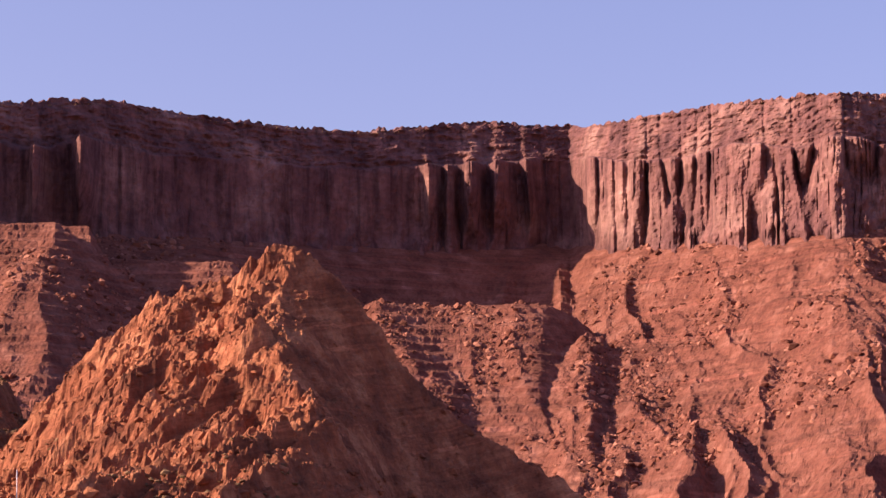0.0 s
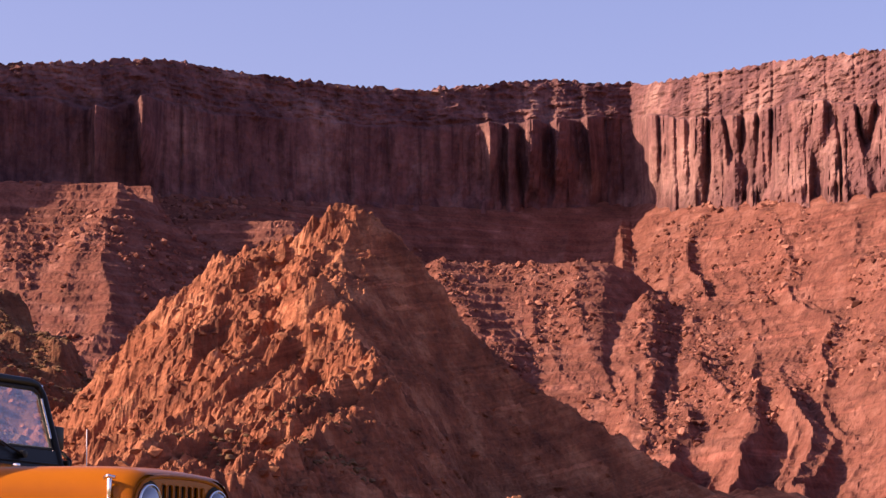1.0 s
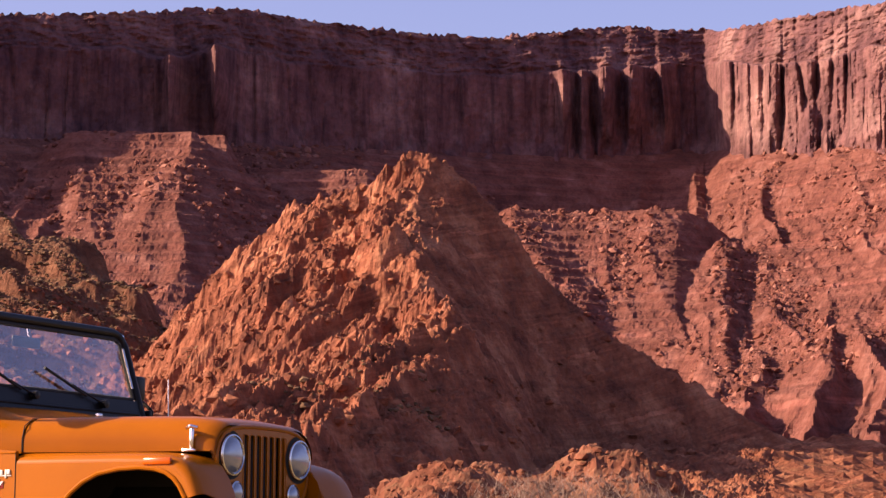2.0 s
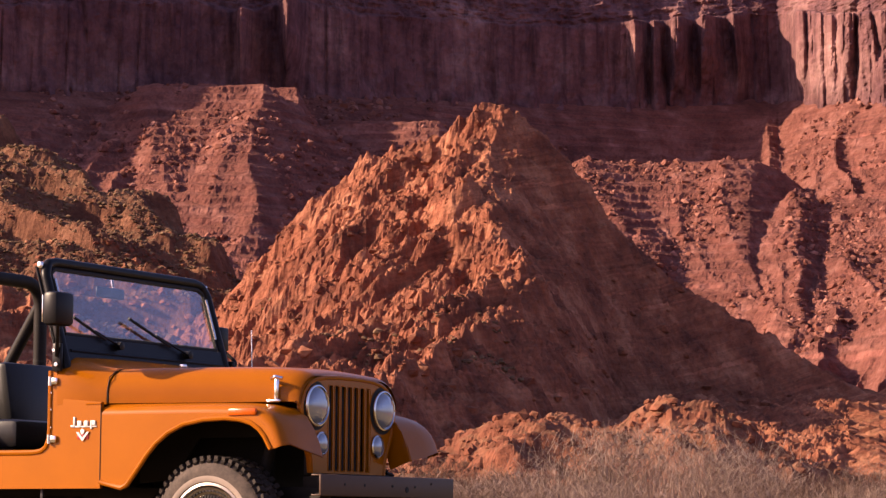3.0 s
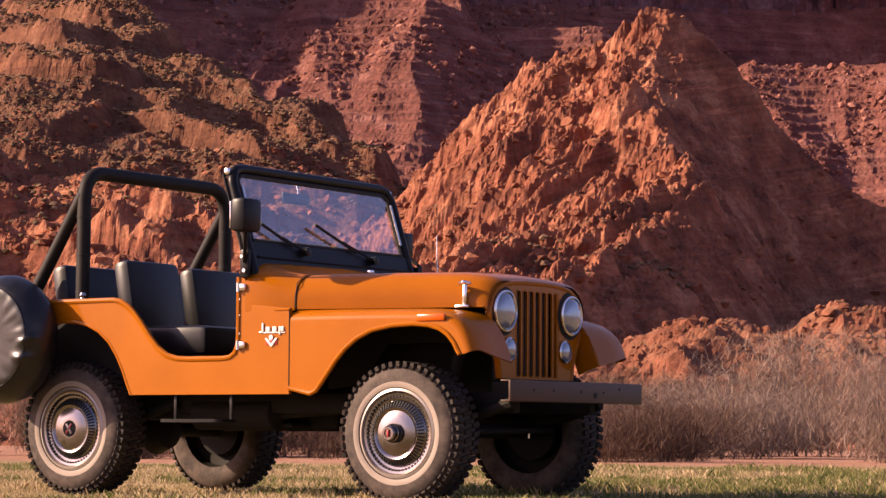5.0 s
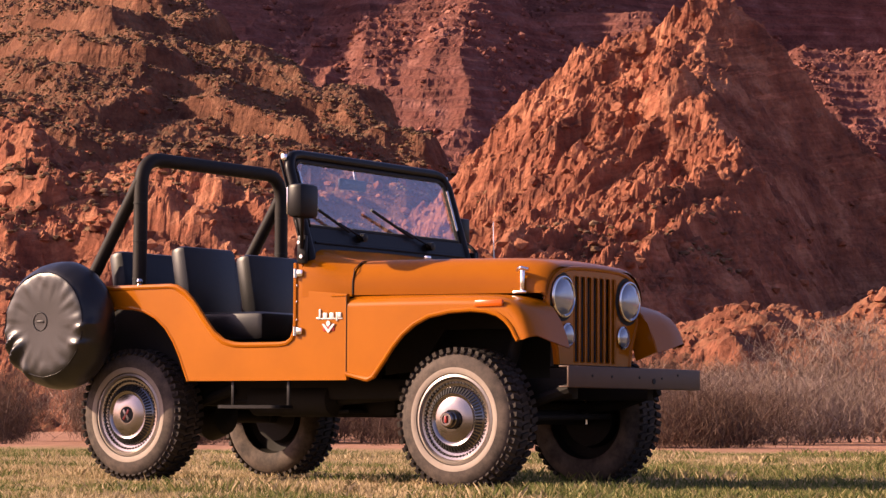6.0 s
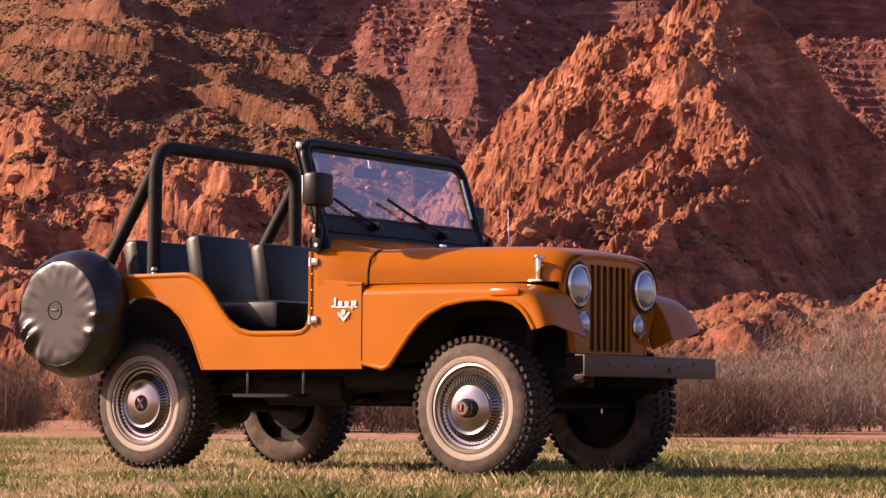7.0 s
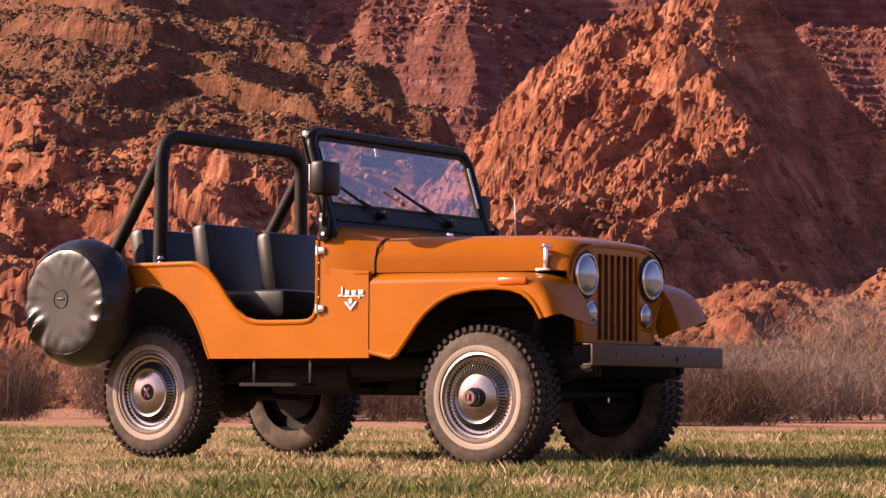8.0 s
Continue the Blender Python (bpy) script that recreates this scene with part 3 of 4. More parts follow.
def lathe(profile, axis, centre, turns=48, bm=None):
    """Turns (radius, offset) pairs round an axis: 'x', 'y' or 'z'."""
    bm = bm or bmesh.new()
    rings = []
    for r, o in profile:
        ring = []
        for k in range(turns):
            a = 2 * math.pi * k / turns
            p, q = r * math.cos(a), r * math.sin(a)
            co = {'x': (o, p, q), 'y': (p, o, q), 'z': (p, q, o)}[axis]
            ring.append(bm.verts.new(Vector(co) + Vector(centre)))
        rings.append(ring)
    for a, b in zip(rings, rings[1:]):
        for k in range(turns):
            bm.faces.new((a[k], a[(k + 1) % turns], b[(k + 1) % turns], b[k]))
    for ring, (r, o) in ((rings[0], profile[0]), (rings[-1], profile[-1])):
        if r < 0.03:
            bm.faces.new(ring)
    return bm


def tube(points, radius, sides=12, bm=None, closed=False):
    """A round bar along a line of points."""
    bm = bm or bmesh.new()
    pts = [Vector(p) for p in points]
    rings, up = [], None
    for i, p in enumerate(pts):
        way = (pts[min(i + 1, len(pts) - 1)] - pts[max(i - 1, 0)]).normalized()
        if up is None:
            up = way.orthogonal().normalized()
        up = (up - way * up.dot(way)).normalized()
        side = way.cross(up)
        rings.append([bm.verts.new(p + radius * (math.cos(2 * math.pi * k / sides) * up + math.sin(2 * math.pi * k / sides) * side)) for k in range(sides)])
    for a, b in zip(rings, rings[1:]):
        for k in range(sides):
            bm.faces.new((a[k], a[(k + 1) % sides], b[(k + 1) % sides], b[k]))
    bm.faces.new(rings[0]), bm.faces.new(rings[-1])
    return bm


def rounded(points, radius, n=6):
    """A line of points with its inner corners rounded."""
    pts = [Vector(p) for p in points]
    out = [pts[0]]
    for a, b, c in zip(pts, pts[1:], pts[2:]):
        p, q = b + (a - b).normalized() * radius, b + (c - b).normalized() * radius
        for k in range(n + 1):
            t = k / n
            out.append((1 - t) ** 2 * p + 2 * t * (1 - t) * b + t * t * q)
    return out + [pts[-1]]


def plate(outline, y0, y1, bm=None, axis='y'):
    """A flat outline given as pairs, made solid between two levels of an axis."""
    bm = bm or bmesh.new()
    put = {'y': lambda p, o: (p[0], o, p[1]), 'x': lambda p, o: (o, p[0], p[1]), 'z': lambda p, o: (p[0], p[1], o)}[axis]
    a = [bm.verts.new(put(p, y0)) for p in outline]
    b = [bm.verts.new(put(p, y1)) for p in outline]
    n = len(outline)
    for i, j, k in tessellate_polygon([[Vector((p[0], p[1], 0)) for p in outline]]):
        bm.faces.new((a[i], a[j], a[k])), bm.faces.new((b[k], b[j], b[i]))
    for k in range(n):
        bm.faces.new((a[k], a[(k + 1) % n], b[(k + 1) % n], b[k]))
    return bm


def loft(rings, bm=None, cap=True):
    bm = bm or bmesh.new()
    made = [[bm.verts.new(p) for p in ring] for ring in rings]
    for a, b in zip(made, made[1:]):
        for k in range(len(a) - 1):
            bm.faces.new((a[k], a[k + 1], b[k + 1], b[k]))
    return bm


def skin(rings, t):
    """A pressed sheet from open cross-sections, with an inner face t below the outer one."""
    out = []
    for ring in rings:
        inner = [(p[0], p[1] * (1 - t / max(abs(p[1]), 0.15)), p[2] - (t if 1 < i < len(ring) - 2 else 0)) for i, p in enumerate(ring)]
        out.append(list(ring) + inner[::-1] + [ring[0]])
    return loft(out)


# ---- the open off-road car: x forward, y to its left, front axle at x = 0 ----
car = tagged(new("off_road_car"), "orange open-top vintage off-road car with black roll bar parked on grass", "car")
HALF = 0.745
ARCH = [(-1.572, 0.51), (-1.591, 0.55), (-1.63, 0.64), (-1.672, 0.715), (-1.726, 0.784), (-1.795, 0.838), (-1.87, 0.872), (-1.95, 0.889), (-2.06, 0.894),
        (-2.17, 0.878), (-2.27, 0.83), (-2.36, 0.75), (-2.42, 0.64), (-2.45, 0.56)]
CUT = [(-1.70, 0.996), (-1.655, 0.990), (-1.60, 0.962), (-1.555, 0.925), (-1.515, 0.880), (-1.46, 0.812), (-1.405, 0.752), (-1.34, 0.708), (-1.27, 0.691),
       (-1.20, 0.688), (-0.985, 0.688), (-0.935, 0.694), (-0.903, 0.715), (-0.887, 0.755), (-0.883, 0.80), (-0.883, 1.09)]
SIDE = [(-2.58, 0.996)] + CUT + [(-0.845, 1.09), (-0.83, 1.0), (-0.80, 0.95), (-0.568, 0.93), (-0.568, 0.51)] + ARCH + [(-2.58, 0.56)]
body = part("body_tub", box((-1.22, 0, 0.545), (0.74, 1.42, 0.05), 0.01), UNDER, car, "dark floor pan of the open tub")
for s in (-1, 1):
    part("side_panel", plate(SIDE, s * HALF, s * (HALF - 0.022)), ORANGE, body, "glossy orange side panel with cut-down door opening")
    lip = [(x, s * (HALF - 0.004), z) for x, z in [(-2.57, 0.994)] + CUT]
    part("rolled_edge", tube(lip, 0.014, 8), ORANGE, body)
    part("door_flange", loft([[(x, s * (HALF + 0.004), z - 0.005) for x, z in CUT[1:11]], [(x - 0.040, s * (HALF - 0.012), z - 0.048) for x, z in CUT[1:11]]]), ORANGE, body)
    part("arch_lip", tube([(x, s * (HALF - 0.006), z) for x, z in ARCH], 0.010, 8), ORANGE, body)
    part("wheel_box", plate([(-1.58, 0.53), (-1.68, 0.80), (-1.85, 0.90), (-2.2, 0.90), (-2.42, 0.80), (-2.5, 0.53)], s * 0.56, s * 0.40), UNDER, body)
part("tailgate", box((-2.57, 0, 0.77), (0.03, 1.46, 0.45), 0.008), ORANGE, body)
part("rear_ledge", box((-2.1, 0, 0.60), (0.9, 0.78, 0.04), 0.01), UNDER, body)
part("dashboard", box((-0.86, 0, 1.0), (0.05, 1.42, 0.17), 0.015), BLACK_PAINT, body)
part("firewall", box((-0.80, 0, 0.78), (0.03, 1.40, 0.5), 0.01), UNDER, body)


def ridge(x, w, low, top, crown, n=16, soft=0.13):
    """Half-rounded cross-section of hood or cowl at x, from one low edge to the other."""
    pts = [(x, -w, low), (x, -w, (low + top - soft) / 2)]
    for k in range(n + 1):
        a = math.pi / 2 * k / n
        pts.append((x, -w + soft * 1.15 * (1 - math.cos(a)), top - soft + soft * math.sin(a)))
    inner = w - soft * 1.15
    for k in range(1, 10):
        y = -inner + 2 * inner * k / 10
        pts.append((x, y, top + crown * (1 - (y / inner) ** 2)))
    pts += [(p[0], -p[1], p[2]) for p in reversed(pts[:n + 3])]
    return pts


cowl_rings = [ridge(x, w, 0.92, t, 0.01) for x, w, t in ((-0.84, 0.748, 1.168), (-0.79, 0.744, 1.156), (-0.73, 0.736, 1.136), (-0.66, 0.722, 1.115), (-0.572, 0.700, 1.100))]
part("cowl", skin(cowl_rings, 0.012), ORANGE, car, "orange cowl ahead of the windscreen")
hood_rings = [ridge(x, w, z, t, c, soft=sf) for x, w, z, t, c, sf in (
    (-0.560, 0.698, 0.925, 1.100, 0.012, 0.13), (-0.40, 0.655, 0.925, 1.103, 0.016, 0.13), (-0.15, 0.588, 0.925, 1.104, 0.018, 0.13), (0.10, 0.530, 0.925, 1.102, 0.016, 0.13),
    (0.25, 0.495, 0.925, 1.096, 0.012, 0.13), (0.33, 0.478, 0.925, 1.085, 0.008, 0.135), (0.375, 0.468, 0.925, 1.070, 0.004, 0.14), (0.392, 0.458, 0.925, 1.058, 0.002, 0.14))]
hood = part("hood", skin(hood_rings, 0.012), ORANGE, car, "long orange hood with rounded shoulders")
for s in (-1, 1):
    part("hood_seam", tube([(-0.565, s * 0.700, 0.93), (-0.566, s * 0.700, 0.99), (-0.566, s * 0.685, 1.055), (-0.566, s * 0.62, 1.094), (-0.566, s * 0.5, 1.102)], 0.0028, 6), DARK, hood)
    la = part("hood_latch", box((0.29, s * 0.497, 0.985), (0.022, 0.020, 0.10), 0.007), CHROME, hood, "chrome spring latch")
    part("latch_hook", tube(rounded([(0.255, s * 0.49, 1.035), (0.285, s * 0.51, 1.045), (0.325, s * 0.50, 1.035)], 0.01), 0.009, 8), CHROME, la)
    part("latch_foot", box((0.285, s * 0.51, 0.928), (0.075, 0.03, 0.014), 0.005), CHROME, la)
part("hood_bumper", box((-0.40, -0.30, 1.125), (0.03, 0.03, 0.02), 0.006), CHROME, hood)

# front fenders
FEND = [(-0.568, 0.912), (-0.30, 0.912), (0.05, 0.910), (0.22, 0.906), (0.30, 0.898), (0.36, 0.880), (0.41, 0.850), (0.45, 0.812), (0.478, 0.765), (0.498, 0.712)]
LIPS = [(-0.568, 0.540), (-0.44, 0.512), (-0.405, 0.525), (-0.375, 0.560), (-0.335, 0.610), (-0.29, 0.668), (-0.235, 0.725), (-0.165, 0.775), (-0.08, 0.812), (0.04, 0.833), (0.16, 0.838),
        (0.25, 0.830), (0.31, 0.814), (0.355, 0.786), (0.388, 0.750), (0.410, 0.712), (0.424, 0.690)]
for s in (-1, 1):
    rings = []
    for i, (x, z) in enumerate(FEND):
        a, b = FEND[max(i - 1, 0)], FEND[min(i + 1, len(FEND) - 1)]
        d = Vector((b[0] - a[0], b[1] - a[1])).normalized()
        nx, nz = -d.y, d.x
        inner = 0.42 if x > 0.3 else np.interp(x, [-0.57, -0.15, 0.25, 0.31], [0.69, 0.58, 0.485, 0.43])
        ring = [(x + 0.010 * nx, s * inner, z + 0.010 * nz), (x + 0.008 * nx, s * (inner * 0.4 + 0.6 * 0.68), z + 0.008 * nz), (x, s * 0.690, z), (x - 0.006 * nx, s * 0.718, z - 0.006 * nz),
                (x - 0.018 * nx, s * 0.737, z - 0.018 * nz), (x - 0.036 * nx, s * HALF, z - 0.036 * nz), (x - 0.05 * nx, s * (HALF + 0.001), z - 0.05 * nz)]
        if x > 0.40:                                             # the nose reaches lower beside the grille
            fall = 0.055 * (x - 0.40) / 0.098
            ring[0], ring[1] = (ring[0][0], ring[0][1], ring[0][2] - fall), (ring[1][0], ring[1][1], ring[1][2] - 0.5 * fall)
        ring += [(p[0] - 0.008 * nx, p[1] * 0.988, p[2] - 0.008 * nz) for p in reversed(ring)]
        rings.append(ring + ring[:1])
    f = part("front_fender", loft(rings), ORANGE, car, "orange front fender with rounded nose")
    if s > 0:
        part("fender_apron", plate([(0.30, 0.900), (0.36, 0.882), (0.41, 0.850), (0.45, 0.810), (0.478, 0.740), (0.500, 0.662), (0.40, 0.625), (0.385, 0.62), (0.36, 0.70)], s * 0.425, s * 0.412), ORANGE, f)
    low = [(x, z) for x, z in LIPS]
    high = [(x, z - 0.045) for x, z in FEND[:4]] + [(0.285, 0.855), (0.335, 0.838), (0.375, 0.812), (0.411, 0.781), (0.433, 0.743), (0.451, 0.694)]
    part("fender_side", plate(low + high[::-1], s * (HALF + 0.001), s * (HALF - 0.016)), ORANGE, f)
    part("fender_lip", tube([(x, s * (HALF + 0.001), z) for x, z in LIPS], 0.012, 8), ORANGE, f)
    part("fender_seam", tube([(-0.568, s * (HALF + 0.002), 0.92), (-0.568, s * (HALF + 0.002), 0.545)], 0.0022, 6), DARK, f)
    part("fender_rib", tube([(-0.66, s * (HALF + 0.0005), 0.921), (-0.57, s * (HALF + 0.001), 0.921)], 0.004, 6), ORANGE, f)
    mk = part("side_marker", box((0.262, s * (HALF + 0.001), 0.866), (0.160, 0.020, 0.034), 0.008), AMBER, f, "amber side marker lamp")
    part("marker_screw", lathe([(0.009, 0), (0.009, 0.004), (0.001, 0.006)], 'y', (0.315, s * (HALF + 0.010), 0.866), 10), CHROME, mk)
    part("inner_fender", plate([(-0.56, 0.54), (-0.56, 0.90), (0.28, 0.88), (0.28, 0.72), (0.2, 0.76), (-0.2, 0.76), (-0.36, 0.56)], s * 0.43, s * 0.415), UNDER, f)

# grille
GX = 0.392
slots = [-0.1740 + 0.0590 * k for k in range(7)]
grille = part("grille", box((GX - 0.06, 0, 0.80), (0.02, 0.60, 0.44)), DARK, car, "dark radiator behind the slotted grille")
EDGE = [(0.0, 1.058), (0.12, 1.057), (0.22, 1.052), (0.30, 1.040), (0.365, 1.015), (0.408, 0.975), (0.430, 0.92), (0.428, 0.86), (0.405, 0.79), (0.372, 0.72), (0.345, 0.66), (0.334, 0.588)]
top_z, low_z, hw = 1.018, 0.600, 0.0215


def edge_y(z):
    zs, ys = [p[1] for p in EDGE][::-1], [p[0] for p in EDGE][::-1]
    return float(np.interp(z, zs, ys))


bm = plate([(-p[0], p[1]) for p in EDGE[::-1] if p[1] > top_z] + [(p[0], p[1]) for p in EDGE[1:] if p[1] > top_z] + [(edge_y(top_z), top_z), (-edge_y(top_z), top_z)], GX, GX - 0.03, axis='x')
plate([(-0.334, 0.588), (0.334, 0.588), (edge_y(low_z), low_z), (-edge_y(low_z), low_z)], GX, GX - 0.03, bm, axis='x')
for s in (-1, 1):
    zs = np.linspace(low_z, top_z, 22)
    plate([(s * 0.188, low_z)] + [(s * edge_y(z), z) for z in zs] + [(s * 0.188, top_z)], GX, GX - 0.03, bm, axis='x')
for a, b in zip(slots, slots[1:]):
    plate([(a + hw, low_z), (b - hw, low_z), (b - hw, top_z), (a + hw, top_z)], GX, GX - 0.010, bm, axis='x')
part("slotted_panel", bm, ORANGE, grille, "orange pressed panel with seven upright slots")
for y in slots:
    part("slot_rim", tube(rounded([(GX, y - hw, low_z + 0.02), (GX, y - hw, top_z), (GX, y + hw, top_z), (GX, y + hw, low_z), (GX, y - hw, low_z), (GX, y - hw, low_z + 0.02)], 0.012, 3), 0.0032, 6), ORANGE, grille)
part("panel_edge", tube([(GX - 0.004, -p[0], p[1]) for p in EDGE[::-1]] + [(GX - 0.004, p[0], p[1]) for p in EDGE[1:]], 0.012, 8), ORANGE, grille)
for s in (-1, 1):
    c = (GX, s * 0.312, 0.912)
    hl = part("headlight", lathe([(0.101, 0.0), (0.103, 0.012), (0.100, 0.019), (0.094, 0.021), (0.088, 0.014)], 'x', c), CHROME, car, "round headlight with chrome rim")
    # near-black ring on the panel, painted shade for the hollow round the lamp
    part("recess_shade", lathe([(0.119, 0.003), (0.101, 0.004), (0.101, 0.006)], 'x', c), DARK, hl)
    part("reflector", lathe([(0.088, 0.012), (0.076, -0.008), (0.050, -0.022), (0.02, -0.027), (0.001, -0.028)], 'x', c), SKY_SILVER, hl)
    part("lens", lathe([(0.089, 0.014), (0.080, 0.025), (0.054, 0.035), (0.022, 0.040), (0.001, 0.0405)], 'x', c), SKY_LENS, hl, "domed opaque lens with the sky's reflection in its colour")
    c = (GX, s * 0.262, 0.730)
    tl = part("turn_signal", lathe([(0.057, 0.0), (0.058, 0.010), (0.051, 0.015), (0.047, 0.010)], 'x', c, 32), CHROME, car, "small round lamp with sky-tinted opaque lens")
    part("lens", lathe([(0.052, 0.010), (0.042, 0.020), (0.02, 0.026), (0.001, 0.027)], 'x', c, 32), SKY_LENS, tl)
    part("reflector", lathe([(0.052, 0.008), (0.03, 0.002), (0.001, 0.001)], 'x', c, 32), SKY_SILVER, tl)

# bumper
bm = box((0.625, 0, 0.524), (0.012, 1.262, 0.100), 0.004)
box((0.600, 0, 0.571), (0.05, 1.262, 0.008), 0.003, bm=bm)
box((0.600, 0, 0.477), (0.05, 1.262, 0.008), 0.003, bm=bm)
bumper = part("front_bumper", bm, BUMPER_STEEL, car, "straight worn steel channel bumper")
for y, z, r in ((-0.42, 0.530, 0.007), (-0.24, 0.528, 0.007), (0.02, 0.528, 0.007), (0.16, 0.512, 0.015), (0.24, 0.527, 0.006), (0.40, 0.545, 0.006)):
    part("bolt_hole", lathe([(r, 0.0), (r, 0.003), (0.001, 0.003)], 'x', (0.6305, y, z), 12), DARK, bumper)
for y in (-0.33, -0.17):
    part("slot_hole", box((0.62, y, 0.5745), (0.02, 0.07, 0.006), 0.002), DARK, bumper)
for s in (-1, 1):
    part("frame_horn", box((0.49, s * 0.36, 0.525), (0.24, 0.05, 0.09), 0.006), UNDER, bumper)

# windscreen, leaning back
tilt = Matrix.Translation((-0.815, 0, 1.10)) @ Matrix.Rotation(radians(-17.5), 4, 'Y')


def screen(points):
    return [tuple(tilt @ Vector((0, y, z))) for y, z in points]


frame_line = [(-0.705, 0.0), (-0.700, 0.50), (-0.665, 0.560), (-0.60, 0.572), (0.60, 0.572), (0.665, 0.560), (0.700, 0.50), (0.705, 0.0)]
windscreen = part("windscreen_frame", tube(rounded(screen(frame_line), 0.02, 3), 0.026, 10), BLACK_PAINT, car, "black fold-down windscreen frame")
lowpanel = plate([(-0.70, -0.03), (0.70, -0.03), (0.70, 0.175), (-0.70, 0.175)], 0.014, -0.014, axis='x')
lowpanel.transform(tilt)
part("lower_panel", lowpanel, BLACK_PAINT, windscreen)
part("base_hinge_rail", tube(screen([(-0.69, 0.0), (0.69, 0.0)]), 0.018, 10), BLACK_PAINT, windscreen)
part("panel_ridge", tube([tuple(Vector(p) + Vector((0.016, 0, 0))) for p in screen([(-0.66, 0.10), (0.66, 0.10)])], 0.007, 8), BLACK_PAINT, windscreen)
pane = plate([(-0.675, 0.175), (0.675, 0.175), (0.675, 0.50), (0.64, 0.545), (-0.64, 0.545), (-0.675, 0.50)], 0.003, -0.003, axis='x')
pane.transform(tilt)
pane_ob = part("glass_pane", pane, GLASS, windscreen, "clear flat windscreen glass", flat=True)
pane_ob.visible_shadow = False
part("glass_seal", tube(rounded(screen([(-0.66, 0.19), (-0.66, 0.51), (-0.62, 0.535), (0.62, 0.535), (0.66, 0.51), (0.66, 0.19), (0.62, 0.185), (-0.66, 0.185)]), 0.01, 3), 0.013, 8), DARK, windscreen)
for y0, z0, y1, z1 in ((0.33, 0.14, -0.13, 0.305), (-0.27, 0.15, -0.60, 0.275)):
    p, q = [Vector(v) + Vector((0.035, 0, 0)) for v in screen([(y0, z0), (y1, z1)])]
    w = part("wiper", tube([p, p.lerp(q, 0.55)], 0.006, 8), BLACK_PAINT, windscreen, "thin black wiper")
    part("wiper_blade", tube([p.lerp(q, 0.30) + Vector((0, 0, -0.012)), q + Vector((0, 0, 0.004))], 0.008, 6), DARK, w)
    part("wiper_pivot", lathe([(0.022, -0.02), (0.022, 0.02), (0.001, 0.024)], 'x', p, 12), BLACK_PAINT, w)
for s in (-1, 1):
    hb = part("hinge_bracket", box((-0.838, s * 0.752, 1.155), (0.055, 0.022, 0.14), 0.008), BLACK_PAINT, windscreen)
    part("hinge_bolt", lathe([(0.009, 0), (0.009, 0.010), (0.001, 0.012)], 'y', (-0.845, s * 0.765 - (0.012 if s < 0 else 0), 1.19), 10), CHROME, hb)
    part("hinge_knob", lathe([(0.010, 0), (0.010, 0.010), (0.001, 0.012)], 'y', (-0.83, s * 0.765 - (0.012 if s < 0 else 0), 1.12), 10), CHROME, hb)
    part("frame_strap", tube([tuple(Vector(p) + Vector((-0.03, 0, 0))) for p in screen([(s * 0.722, 0.03), (s * 0.718, 0.54)])], 0.008, 6), BLACK_PAINT, windscreen)
    part("top_clamp", box(tuple(Vector(screen([(s * 0.69, 0.55)])[0]) + Vector((-0.01, s * 0.02, 0))), (0.03, 0.022, 0.035), 0.006), CHROME, windscreen)
    part("inner_clip", tube([tuple(Vector(p) + Vector((0.02, 0, 0))) for p in screen([(s * 0.655, 0.25), (s * 0.655, 0.48)])], 0.006, 6), CHROME, windscreen)
mir = part("rear_view_mirror", box(tuple(Vector(screen([(-0.10, 0.455)])[0]) + Vector((-0.07, 0, 0))), (0.02, 0.235, 0.058), 0.012), VINYL, car, "small interior mirror")
part("mirror_stem", tube([tuple(Vector(p) + Vector((-0.05, 0, 0))) for p in screen([(-0.08, 0.56), (-0.09, 0.48)])], 0.007, 6), CHROME, mir)
for s, hh in ((-1, 0.165), (1, 0.13)):
    mx, my = (-0.765, 0.845) if s < 0 else (-0.925, 0.79)
    dm = part("door_mirror", box((mx, s * my, 1.385 if s < 0 else 1.352), (0.03 if s > 0 else 0.09, 0.15 if s < 0 else 0.10, hh), 0.022 if s < 0 else 0.01), BLACK_PAINT, car, "square black door mirror on an arm")
    part("mirror_glass", box((mx - (0.05 if s < 0 else 0.02), s * my, 1.385 if s < 0 else 1.352), (0.006, 0.125 if s < 0 else 0.08, hh - 0.03), 0.002), CHROME, dm)
    part("mirror_arm", tube(rounded([(mx - 0.01, s * (my - 0.01), 1.31), (-0.82, s * 0.78, 1.22), (-0.835, s * 0.765, 1.16)], 0.02), 0.010, 8), BLACK_PAINT, dm)
ant = part("antenna", tube([(-0.62, 0.64, 1.09), (-0.63, 0.645, 1.38)], 0.0025, 6), CHROME, car, "thin whip antenna")
part("antenna_base", lathe([(0.016, 0), (0.012, 0.03), (0.002, 0.04)], 'z', (-0.62, 0.64, 1.085), 10), BLACK_PAINT, ant)
for y in (0.42, 0.45):
    part("hood_catch", tube([(-0.60, y, 1.10), (-0.602, y, 1.135)], 0.006, 6), CHROME, hood)

